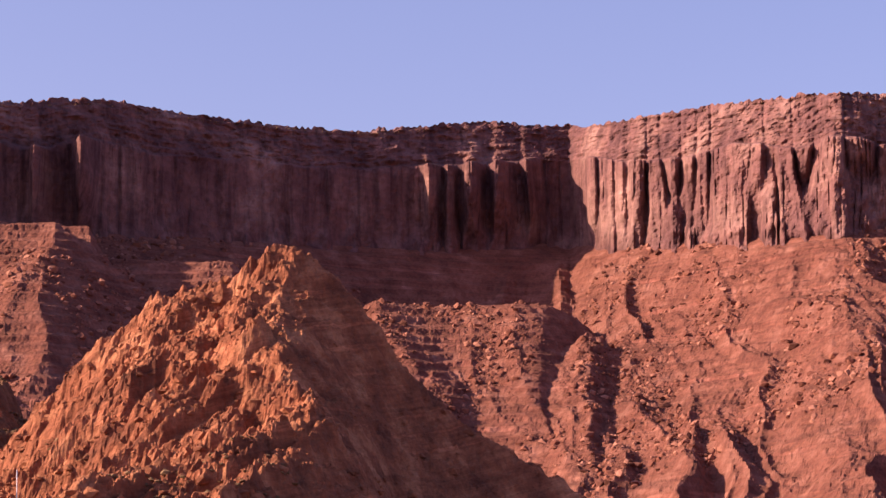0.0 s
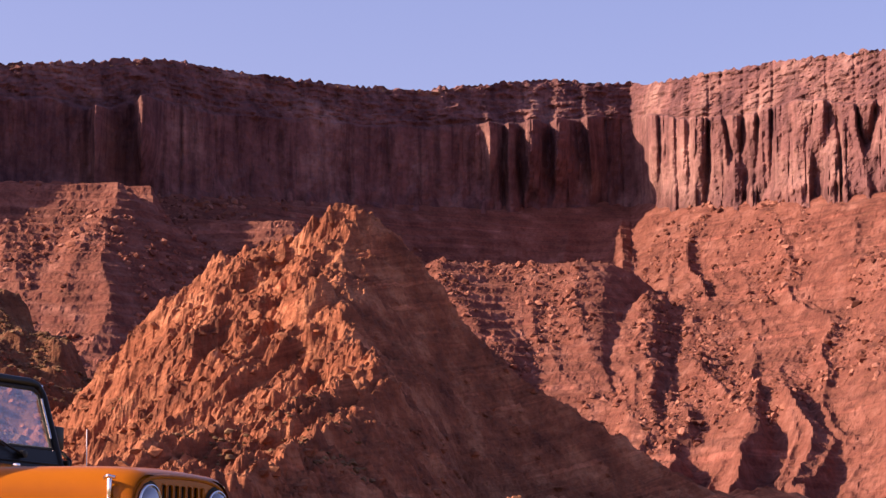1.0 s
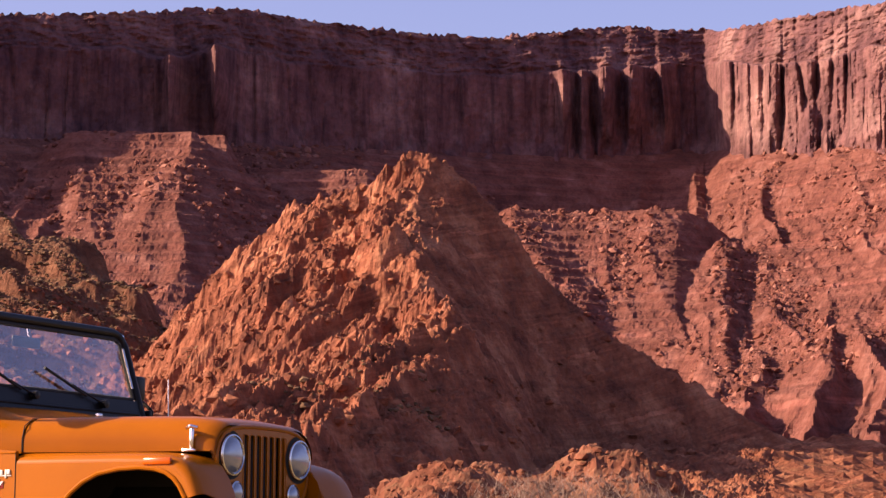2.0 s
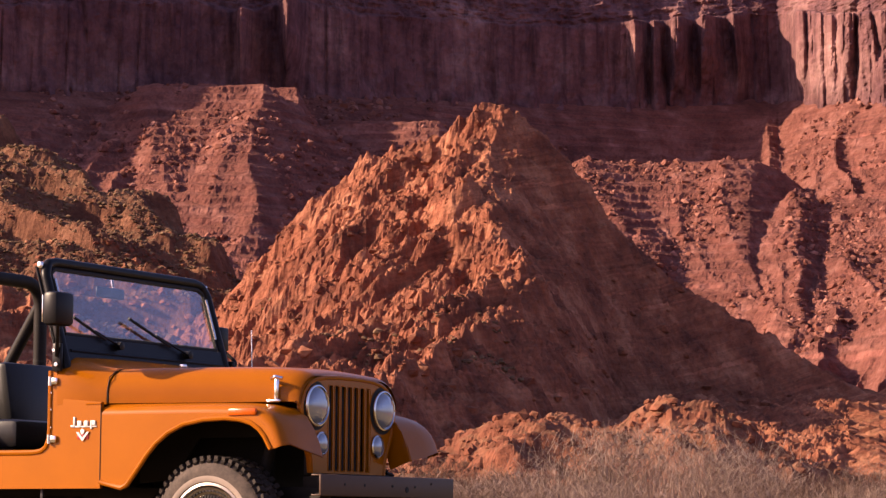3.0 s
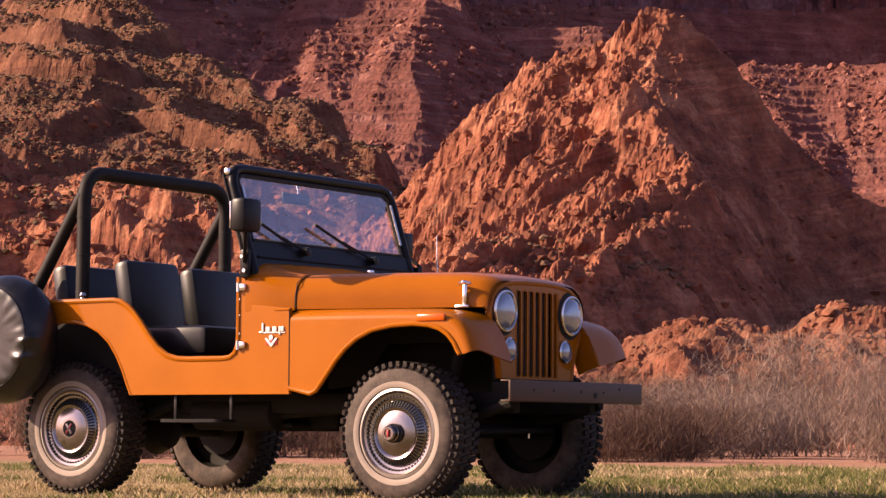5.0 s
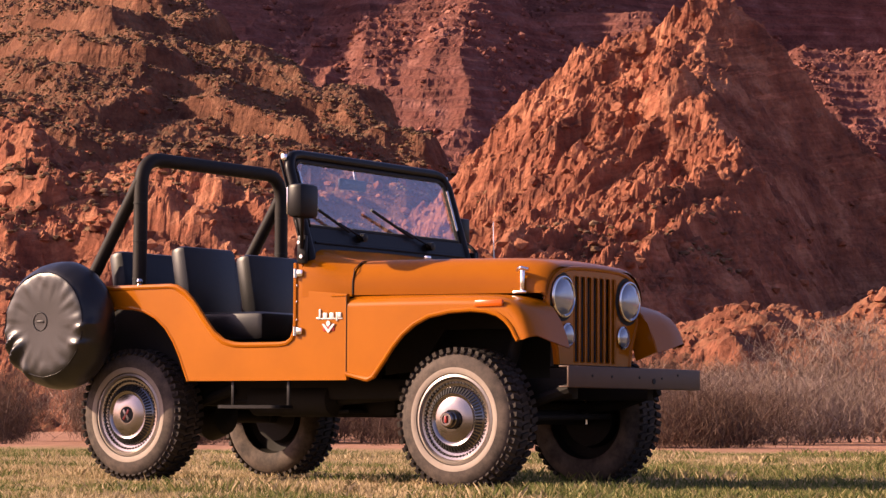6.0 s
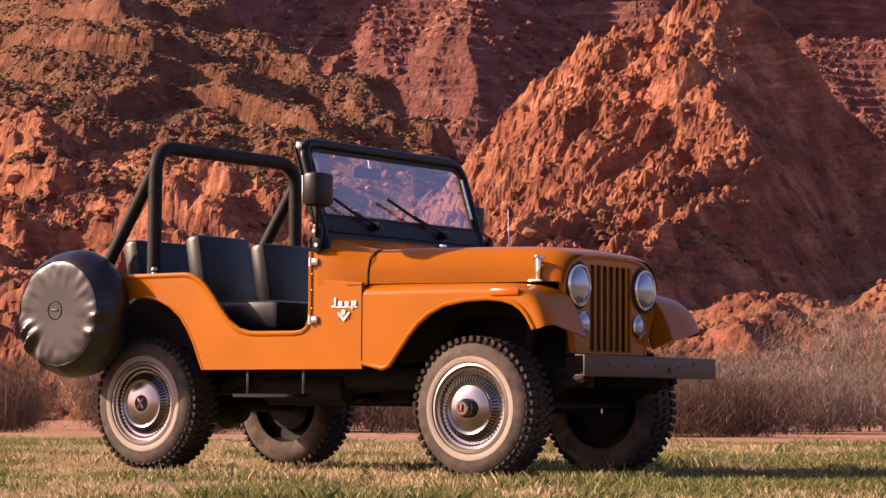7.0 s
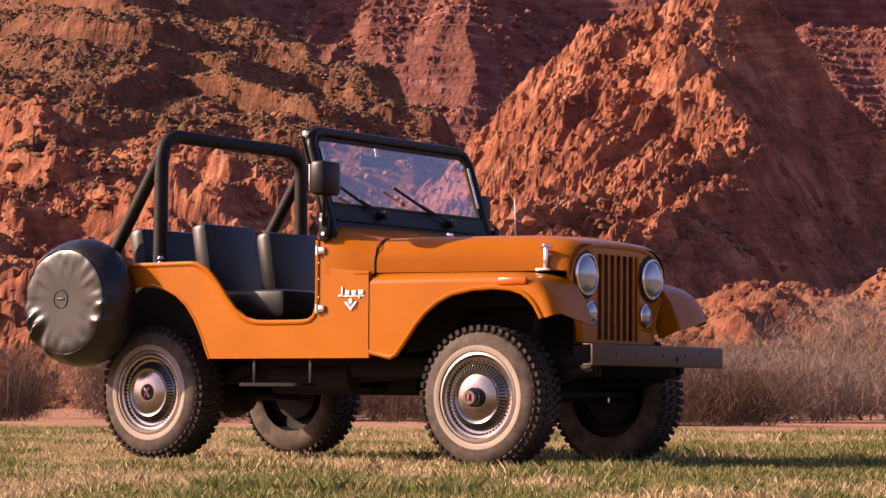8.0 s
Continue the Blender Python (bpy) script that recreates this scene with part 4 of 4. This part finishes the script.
# hinges, fastenings and badge on the near and far sides
for s in (-1, 1):
    for z in (1.038, 0.752):
        dh = part("door_hinge", box((-0.858, s * 0.752, z), (0.05, 0.018, 0.035), 0.006), CHROME, body, "chrome door hinge socket")
        part("hinge_pin", lathe([(0.010, -0.022), (0.010, 0.022), (0.001, 0.026)], 'z', (-0.876, s * 0.758, z), 10), CHROME, dh)
    for z in (0.98, 0.90, 0.81):
        part("snap_stud", lathe([(0.006, 0), (0.006, 0.006), (0.001, 0.007)], 'y', (-0.876, s * HALF - (0.006 if s < 0 else 0), z), 8), CHROME, body)
    part("tie_knob", lathe([(0.016, 0), (0.011, 0.014), (0.018, 0.026), (0.012, 0.040), (0.001, 0.044)], 'z', (-1.945, s * 0.70, 1.003), 12), CHROME, body)
    bd = part("badge_bar", box((-0.666, s * 0.7475, 0.811), (0.150, 0.005, 0.006), 0.002), WHITE, body, "white metal badge lettering shown as bars")
    for k, z, wide, h in ((-0.062, 0.834, 0.012, 0.050), (-0.074, 0.814, 0.022, 0.010), (-0.030, 0.826, 0.026, 0.028), (0.010, 0.826, 0.026, 0.028), (0.042, 0.820, 0.011, 0.044), (0.058, 0.829, 0.020, 0.024)):
        part("badge_stroke", box((-0.666 + k, s * 0.7485, z), (wide, 0.008, h), 0.004), WHITE, bd)
    em = part("engine_emblem", plate([(-0.715, 0.785), (-0.70, 0.785), (-0.675, 0.758), (-0.65, 0.785), (-0.635, 0.785), (-0.672, 0.742), (-0.678, 0.742)], s * 0.7455, s * 0.752), CHROME, body, "small chrome and red wing emblem")
    part("emblem_disc", lathe([(0.013, 0), (0.013, 0.008), (0.001, 0.009)], 'y', (-0.675, s * 0.7455 - (0.008 if s < 0 else 0), 0.788), 12), CHROME, em)
    part("emblem_field", box((-0.675, s * 0.7465, 0.763), (0.07, 0.004, 0.026), 0.001), RED, em)

# roll bar
bar = part("roll_bar", tube(rounded([(-2.035, -0.600, 0.90), (-2.035, -0.595, 1.690), (-2.035, 0.595, 1.690), (-2.035, 0.600, 0.90)], 0.15, 8), 0.037, 14), PADDING, car, "padded black roll bar")
for s in (-1, 1):
    part("brace", tube([(-2.04, s * 0.598, 1.57), (-2.43, s * 0.598, 0.97)], 0.034, 12), PADDING, bar)
    for z in (1.45, 1.25, 1.05):
        part("pad_seam", lathe([(0.0385, -0.004), (0.0395, 0), (0.0385, 0.004)], 'z', (-2.035, s * 0.5985, z), 14), DARK, bar)


# seats
def seat(x, y, width, back_h, deep):
    st = part("seat_cushion", box((x + 0.22, y, 0.79), (deep, width, 0.15), 0.035), VINYL, car, "black vinyl bucket seat")
    lean = Matrix.Rotation(radians(-10), 4, 'Y')
    part("backrest", box((x - 0.05, y, 0.79 + back_h / 2), (0.105, width, back_h), 0.032, lean), VINYL, st)
    part("seat_piping", tube(rounded([(x + 0.005, y - width / 2 + 0.02, 0.86), (x - 0.06, y - width / 2 + 0.02, 0.77 + back_h), (x - 0.06, y + width / 2 - 0.02, 0.77 + back_h), (x + 0.005, y + width / 2 - 0.02, 0.86)], 0.04), 0.006, 6), VINYL, st)
    part("seat_base", box((x + 0.22, y, 0.66), (deep - 0.08, width - 0.06, 0.14), 0.01), UNDER, st)


seat(-1.70, -0.385, 0.43, 0.425, 0.54)
seat(-1.69, 0.15, 0.46, 0.41, 0.54)
seat(-2.20, -0.02, 1.00, 0.42, 0.34)

# spare wheel in its cover, hung on the side
n = 128
FOLDS = [(188, 0.012, 0.022, 0.22), (206, 0.030, 0.022, 0.17), (221, 0.038, 0.026, 0.15), (243, 0.020, 0.020, 0.22), (270, 0.010, 0.026, 0.25), (312, 0.012, 0.022, 0.24), (338, 0.020, 0.020, 0.20), (358, 0.018, 0.020, 0.20)]   # degrees round the rim, rise, half-width and inner end
rings = []
for r, o in [(0.001, -0.985), (0.05, -0.986), (0.11, -0.987), (0.15, -0.988), (0.18, -0.988), (0.205, -0.988), (0.225, -0.988), (0.245, -0.987), (0.262, -0.985), (0.272, -0.981), (0.284, -0.971), (0.298, -0.953), (0.312, -0.930), (0.325, -0.902), (0.334, -0.868), (0.336, -0.83), (0.325, -0.79), (0.30, -0.765)]:
    ring = []
    for i in range(n):
        a = 2 * math.pi * i / n
        pucker = smooth(0.12, 0.26, r) * (1 - smooth(0.31, 0.335, r))
        w = 0.003 * pucker * float(vnoise(a * 7, r * 22, 152))
        for at, amp, thick, inner in FOLDS:
            off = (a - radians(at) + math.pi) % (2 * math.pi) - math.pi - (1.4 + 0.01 * at % 1.1) * (r - 0.28)
            w += smooth(inner, inner + 0.09, r) * (1 - smooth(0.305, 0.335, r)) * amp * math.exp(-(off * r / thick) ** 2)
        rr = r * (1 + 0.012 * float(vnoise(a * 3, 2.0, 155)))
        ring.append((-2.352 + rr * math.cos(a), o - w, 0.803 + rr * math.sin(a)))
    ring.append(ring[0])
    rings.append(ring)
spare = part("spare_wheel_cover", loft(rings), COVER_VINYL, car, "creased black vinyl spare wheel cover")
part("cover_piping", lathe([(0.268, -0.001), (0.272, -0.005), (0.276, 0.001)], 'y', (-2.352, -0.981, 0.803), 64), VINYL, spare)
part("stamped_mark", lathe([(0.044, -0.001), (0.047, -0.005), (0.051, -0.001)], 'y', (-2.372, -0.985, 0.818), 32), VINYL, spare)
part("stamped_star", box((-2.372, -0.986, 0.818), (0.05, 0.006, 0.012), 0.002), VINYL, spare)
part("carrier", box((-2.352, -0.76, 0.803), (0.24, 0.06, 0.12), 0.01), UNDER, spare)


# wheels
def wheel(x, s, z, locking):
    """One wheel; s is -1 on the near side. Its outer face is at y = s * 0.70."""
    w = part("wheel", lathe([(0.205, 0.0), (0.214, -0.004), (0.214, -0.014), (0.203, -0.018), (0.195, 0.01), (0.165, 0.04), (0.03, 0.05), (0.001, 0.05)], 'y', (0, 0, 0)), RIM_STEEL, car, "steel wheel with chrome cover and dusty off-road tyre")
    part("tyre", lathe([(0.206, -0.004), (0.214, -0.012), (0.224, -0.018), (0.246, -0.021), (0.268, -0.021), (0.292, -0.015), (0.314, -0.002), (0.327, 0.015), (0.331, 0.04), (0.332, 0.09),
                        (0.331, 0.14), (0.327, 0.165), (0.314, 0.182), (0.28, 0.20), (0.24, 0.20), (0.21, 0.185)], 'y', (0, 0, 0), 64), RUBBER, w)
    part("brake_drum", lathe([(0.212, 0.165), (0.20, 0.12), (0.15, 0.10), (0.14, 0.15), (0.05, 0.155), (0.001, 0.155)], 'y', (0, 0, 0), 32), UNDER, w)
    part("whitewall", lathe([(0.219, -0.0175), (0.224, -0.0200), (0.243, -0.0225), (0.247, -0.0222)], 'y', (0, 0, 0), 64), SIDEWALL, w, "worn pale sidewall band")
    bm = bmesh.new()
    for k in range(50):
        a = 2 * math.pi * k / 50
        for o, wide, skew in ((0.022, 0.050, 0.0), (0.158, 0.050, 0.5), (0.090, 0.055, 0.25)):
            t = a + skew * 2 * math.pi / 50
            m = Matrix.Rotation(t, 4, 'Y') @ Matrix.Translation((0, o, 0.334)) @ Matrix.Rotation(radians(14 if skew else -14), 4, 'Z') @ Matrix.Diagonal((0.024, wide, 0.018, 1))
            bmesh.ops.create_cube(bm, size=1, matrix=m)
        m = Matrix.Rotation(a, 4, 'Y') @ Matrix.Translation((0, 0.000, 0.322)) @ Matrix.Rotation(radians(35), 4, 'X') @ Matrix.Diagonal((0.021, 0.030, 0.012, 1))
        bmesh.ops.create_cube(bm, size=1, matrix=m)
    part("tread", bm, TREAD, w, flat=True)
    cover = part("wheel_cover", lathe([(0.198, -0.002), (0.192, -0.010), (0.180, -0.008), (0.172, 0.004), (0.160, 0.006), (0.150, -0.004), (0.134, -0.016), (0.124, -0.024), (0.116, -0.022), (0.108, -0.016),
                                       (0.085, -0.022), (0.055, -0.028), (0.042, -0.028), (0.001, -0.028)], 'y', (0, 0, 0)), COVER_CHROME, w, "ribbed chrome wheel cover")
    bm = bmesh.new()
    for k in range(56):
        m = Matrix.Rotation(2 * math.pi * k / 56, 4, 'Y') @ Matrix.Translation((0, -0.012, 0.139)) @ Matrix.Rotation(radians(-34), 4, 'X') @ Matrix.Diagonal((0.0075, 0.010, 0.032, 1))
        bmesh.ops.create_cube(bm, size=1, matrix=m)
    part("cover_fin_ring", bm, DARK, cover, flat=True)
    bm = bmesh.new()
    for k in range(56):
        m = Matrix.Rotation(2 * math.pi * (k + 0.5) / 56, 4, 'Y') @ Matrix.Translation((0, -0.006, 0.176)) @ Matrix.Diagonal((0.008, 0.006, 0.010, 1))
        bmesh.ops.create_cube(bm, size=1, matrix=m)
    part("cover_bead_ring", bm, DARK, cover, flat=True)
    if locking:
        part("locking_hub", lathe([(0.042, -0.026), (0.042, -0.052), (0.036, -0.058), (0.036, -0.082), (0.030, -0.088), (0.022, -0.088), (0.020, -0.082), (0.001, -0.082)], 'y', (0, 0, 0), 32), COVER_CHROME, cover, "dull chrome locking hub")
        part("hub_collar", lathe([(0.0425, -0.036), (0.046, -0.040), (0.046, -0.052), (0.0425, -0.056)], 'y', (0, 0, 0), 32), DARK, cover)
        part("hub_dial", box((0, -0.086, 0), (0.010, 0.012, 0.034), 0.002), RED, cover)
    else:
        part("centre_badge", lathe([(0.043, -0.028), (0.041, -0.032), (0.001, -0.034)], 'y', (0, 0, 0), 32), DARK, cover)
        for a in (35, -35):
            part("badge_bar", box((0, -0.034, 0), (0.012, 0.005, 0.062), 0.001, Matrix.Rotation(radians(a), 4, 'Y')), RED if a > 0 else RIM_STEEL, cover)
    w.matrix_local = Matrix.Translation((x, s * 0.68, z)) @ (Matrix.Rotation(math.pi, 4, 'Z') if s > 0 else Matrix())
    return w


wheel(0.035, -1, 0.322, True)
wheel(0.035, 1, 0.330, True)
wheel(-2.015, -1, 0.338, False)
wheel(-2.015, 1, 0.338, False)

# underneath
under = part("chassis", box((-1.0, -0.36, 0.47), (3.0, 0.06, 0.10), 0.008), UNDER, car, "dark greasy frame and running gear")
part("frame_rail", box((-1.0, 0.36, 0.47), (3.0, 0.06, 0.10), 0.008), UNDER, under)
for x, o in ((0.03, -0.20), (-2.02, 0.0)):
    part("axle", tube([(x, -0.52, 0.335), (x, 0.52, 0.335)], 0.038, 12), UNDER, under)
    part("differential", lathe([(0.02, -0.13), (0.10, -0.09), (0.135, 0), (0.10, 0.09), (0.02, 0.13)], 'x', (x, o, 0.335), 20), UNDER, under)
    for s in (-1, 1):
        part("leaf_spring", tube([(x - 0.50, s * 0.42, 0.46), (x - 0.25, s * 0.42, 0.40), (x, s * 0.42, 0.375), (x + 0.25, s * 0.42, 0.40), (x + 0.48, s * 0.42, 0.47)], 0.028, 8), UNDER, under)
        part("spring_bolt", tube([(x + 0.04, s * 0.45, 0.30), (x + 0.04, s * 0.45, 0.44)], 0.009, 6), CHROME if x > 0 else UNDER, under)
part("engine_block", box((-0.25, 0, 0.72), (0.75, 0.5, 0.42), 0.03), UNDER, under)
part("oil_pan", box((-0.35, 0, 0.45), (0.55, 0.34, 0.16), 0.03), UNDER, under)
part("gearbox", box((-1.10, 0.02, 0.44), (0.8, 0.34, 0.22), 0.04), UNDER, under)
part("skid_plate", box((-1.15, 0, 0.36), (0.55, 0.62, 0.02), 0.006), UNDER, under)
part("exhaust_pipe", tube(rounded([(-0.5, -0.30, 0.45), (-1.2, -0.33, 0.40), (-2.3, -0.40, 0.43)], 0.1), 0.03, 10), UNDER, under)
part("silencer", lathe([(0.03, -0.28), (0.085, -0.25), (0.085, 0.25), (0.03, 0.28)], 'x', (-1.2, -0.33, 0.42), 20), UNDER, under)
part("steering_rod", tube([(0.18, -0.50, 0.33), (0.18, 0.50, 0.34)], 0.014, 8), UNDER, under)
part("shock_absorber", tube([(0.12, -0.44, 0.36), (0.20, -0.40, 0.72)], 0.028, 10), UNDER, under)
part("shock_absorber", tube([(0.12, 0.44, 0.36), (0.20, 0.40, 0.72)], 0.028, 10), UNDER, under)
part("fuel_tank", box((-1.35, 0.40, 0.50), (0.6, 0.35, 0.16), 0.03), UNDER, under)
bm = plate(rounded([(-1.335, -0.70), (-1.335, -0.82), (-0.93, -0.82), (-0.93, -0.70)], 0.05), 0.372, 0.388, axis='z')
step = part("step_plate", bm, BLACK_PAINT, car, "black side step hung below the door")
for x in (-1.30, -0.945):
    part("step_strap", box((x, -0.715, 0.445), (0.018, 0.008, 0.14), 0.002), BLACK_PAINT, step)

# ---- ground ----
def ground_material():
    m, n, l, b = shader("lawn_and_dirt")
    big = grain(n, l, 0.5, 5, 0.6)
    fine = grain(n, l, 14.0, 6, 0.75)
    lawn = ramp(n, l, fine, [(0.25, (0.085, 0.072, 0.026)), (0.5, (0.20, 0.156, 0.064)), (0.75, (0.32, 0.25, 0.126))])
    lawn = mixed(n, l, ramp(n, l, big, [(0.4, (0, 0, 0)), (0.62, (1, 1, 1))]), lawn, mixed(n, l, 0.5, lawn, (0.38, 0.28, 0.15)))
    dirt = ramp(n, l, grain(n, l, 3.0, 6, 0.7), [(0.3, (0.22, 0.11, 0.066)), (0.7, (0.38, 0.21, 0.14))])
    at = n.new("ShaderNodeAttribute")
    at.attribute_name = "bare"
    l.new(mixed(n, l, at.outputs["Fac"], lawn, dirt), b.inputs["Base Color"])
    setting(b, Roughness=0.95)
    b.inputs["Specular IOR Level"].default_value = 0.1
    relief(n, l, b, fine, 0.6, 0.03)
    return m


def build_ground():
    near = np.arange(-40, 40.1, 0.5)
    lines = np.concatenate([-np.geomspace(4600, 44, 26), near, np.geomspace(44, 4600, 26)])
    u, v = np.meshgrid(lines, lines + 14)
    z = 0.012 * fbm(u / 1.5, v / 1.5, 3, seed=200) * (np.abs(u) < 60) * (np.abs(v - 14) < 60)
    z = z + 0.035 * smooth(24.6, 25.4, v) * (1 - smooth(27, 30, v))
    ob = sheet("ground", valley(u, v, z - 0.01), ground_material())
    bare = ob.data.attributes.new("bare", 'FLOAT', 'POINT')
    edge = 24.6 + 0.3 * vnoise(u / 3, v * 0, 204)
    bare.data.foreach_set("value", smooth(0, 0.8, v - edge).astype(np.float32).ravel())
    tagged(ob, "short dry lawn that gives way to red dirt", "ground", kind="structure")


build_ground()


GREEN_GRASS = tint_material("green_blades", [(0.050, 0.072, 0.016), (0.10, 0.115, 0.030), (0.17, 0.165, 0.055), (0.36, 0.28, 0.14)], 0.7, 0.35)
DRY_GRASS = tint_material("dry_blades", [(0.13, 0.11, 0.045), (0.28, 0.21, 0.105), (0.42, 0.32, 0.18), (0.52, 0.40, 0.24)], 0.7, 0.35)


def build_grass(name, seed, material, dry, label):
    rng = np.random.RandomState(seed)
    v = 6.5 + 18.4 * rng.rand(190000) ** 1.35
    u = (-0.31 + 0.50 * rng.rand(len(v))) * v
    patch = vnoise(u / 0.9, v / 2.6, 215) + 0.8 * vnoise(u / 0.3, v / 0.7, 216) + 0.6 * (rng.rand(len(u)) - 0.5)
    keep = (vnoise(u / 0.25, v / 0.25, 210) + 0.7 * vnoise(u / 1.7, v / 1.7, 211) > -0.75) & ((patch > 0.05) == dry)
    u, v = u[keep], v[keep]
    n = len(u)
    tall = (0.016 + 0.022 * rng.rand(n)) * (1 + 0.7 * (vnoise(u / 0.6, v / 0.6, 212) > 0.45)) * (1 + 0.35 * vnoise(u / 0.3, v / 0.3, 214))
    a, lean = rng.rand(n) * 6.283, 0.9 * rng.rand(n) * tall
    wide = 0.0022 + 0.0022 * rng.rand(n)
    base = valley(u, v, np.full(n, -0.012))
    ax, ay = np.cos(a), np.sin(a)
    b2 = rng.rand(n) * 6.283
    p0 = base + np.stack([-ay * wide, ax * wide, 0 * ax], -1)
    p1 = base + np.stack([ay * wide, -ax * wide, 0 * ax], -1)
    mid = base + np.stack([np.cos(b2) * lean * 0.35, np.sin(b2) * lean * 0.35, tall * 0.6], -1)
    p2 = mid + np.stack([ay * wide * 0.7, -ax * wide * 0.7, 0 * ax], -1)
    p3 = base + np.stack([np.cos(b2) * lean, np.sin(b2) * lean, tall], -1)
    verts = np.stack([p0, p1, p2, p3], 1).reshape(-1, 3)
    i = np.arange(n)[:, None] * 4
    faces = np.concatenate([i + np.array([0, 1, 2]), i + np.array([0, 2, 3])])
    ob = new(name, soup(name, verts, faces, material))
    tagged(ob, label, "grass", kind="stuff")


build_grass("green_grass", 11, GREEN_GRASS, False, "short green grass blades in patches on the lawn")
build_grass("dry_grass", 12, DRY_GRASS, True, "short straw-coloured dry grass blades on the lawn")

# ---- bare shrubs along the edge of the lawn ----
# Darker copy of the twig tones: shade over one end of the hedge, painted in
SHADED_TWIG = tint_material("shaded_twigs", [(0.050, 0.030, 0.022), (0.085, 0.050, 0.036), (0.13, 0.080, 0.058), (0.07, 0.038, 0.028)], glow_through=0.1)
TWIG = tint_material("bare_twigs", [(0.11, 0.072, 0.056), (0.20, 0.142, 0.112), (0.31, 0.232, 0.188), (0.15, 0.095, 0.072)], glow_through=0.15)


def shrub_mesh(seed, wide, tall, count, twig):
    """A hazy mass of fine forking twigs above a few stems."""
    rng = np.random.RandomState(seed)
    stems = (rng.rand(9, 2) - 0.5) * np.array([wide, wide * 0.7]) * 0.75
    heads = tall * (0.55 + 0.45 * rng.rand(9))
    pick = rng.randint(0, 9, count)
    up = rng.rand(count) ** 0.75
    spread = 0.16 + 0.30 * np.sin(np.minimum(up, 0.95) * 2.6)
    p0 = np.stack([stems[pick, 0] + rng.randn(count) * spread, stems[pick, 1] + rng.randn(count) * spread, up * heads[pick] * 0.92], 1)
    way = np.stack([rng.randn(count) * 0.55, rng.randn(count) * 0.55, 0.55 + 0.5 * rng.rand(count)], 1)
    long = (0.10 + 0.20 * rng.rand(count)) * (1.2 - 0.5 * up)
    bent = np.stack([rng.randn(count), rng.randn(count), 0.4 * rng.randn(count)], 1) * 0.035
    p1 = p0 + way * (0.5 * long)[:, None] + bent
    p2 = p1 + (way + 9 * bent) * (0.5 * long)[:, None]
    side = np.stack([rng.randn(count), rng.randn(count), 0.3 * rng.randn(count)], 1)
    side = side / np.linalg.norm(side, axis=1)[:, None] * (0.0022 + 0.0036 * rng.rand(count) * (1.1 - up))[:, None]
    verts = np.stack([p0 - side, p0 + side, p1 + side * 0.7, p1 - side * 0.7, p2], 1).reshape(-1, 3)
    i = np.arange(count)[:, None] * 5
    faces = np.concatenate([i + np.array([0, 1, 2]), i + np.array([0, 2, 3]), i + np.array([3, 2, 4])])
    return soup("twigs", verts, faces, twig)


def shrub_stems(seed, wide, tall):
    rng = np.random.RandomState(seed)
    stems = (rng.rand(9, 2) - 0.5) * np.array([wide, wide * 0.7]) * 0.75
    bm = bmesh.new()
    for x, y in stems:
        tube([(x * 0.8, y * 0.8, 0), (x + rng.randn() * 0.04, y, tall * 0.25), (x + rng.randn() * 0.10, y + rng.randn() * 0.1, tall * 0.6)], 0.012, 5, bm)
    me = bpy.data.meshes.new("stems")
    bm.to_mesh(me)
    bm.free()
    me.materials.append(BARK)
    return me


BARK = plain("shrub_bark", (0.16, 0.10, 0.075), 0.9)


def build_shrubs():
    rng = random.Random(5)
    pale, dark = [[(shrub_mesh(40 + k, 2.4, 1.15 + 0.12 * k, 12000, twig), shrub_stems(40 + k, 2.4, 1.15 + 0.12 * k)) for k in range(4)] for twig in (TWIG, SHADED_TWIG)]
    u = -12.5
    while u < 13:
        for v in (27.9, 31.0, 34.5, 38.5):
            if rng.random() < 0.2:
                continue
            # odds of the shade-coloured copy rise towards one end of the row
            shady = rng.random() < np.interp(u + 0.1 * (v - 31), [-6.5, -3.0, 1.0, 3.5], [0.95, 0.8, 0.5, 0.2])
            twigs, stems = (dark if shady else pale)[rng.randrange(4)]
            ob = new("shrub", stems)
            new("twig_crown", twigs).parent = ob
            s = rng.choice((0.6, 0.8, 0.95, 1.1, 1.3)) * rng.uniform(0.9, 1.1) * (0.80 + 0.05 * (v - 31))
            ob.matrix_world = Matrix.Translation(spot(u + rng.uniform(-0.6, 0.6), v + rng.uniform(-0.8, 0.8), -0.01)) @ Matrix.Rotation(rng.uniform(0, 6.28), 4, 'Z') @ Matrix.Diagonal((s, s, s * rng.uniform(0.8, 1.1), 1))
            tagged(ob, "leafless shrub of thin twigs in darker, shaded colours" if shady else "leafless grey-brown shrub of thin upright twigs", "shrub", "shrubs along the lawn")
        u += rng.uniform(1.2, 1.7)


build_shrubs()
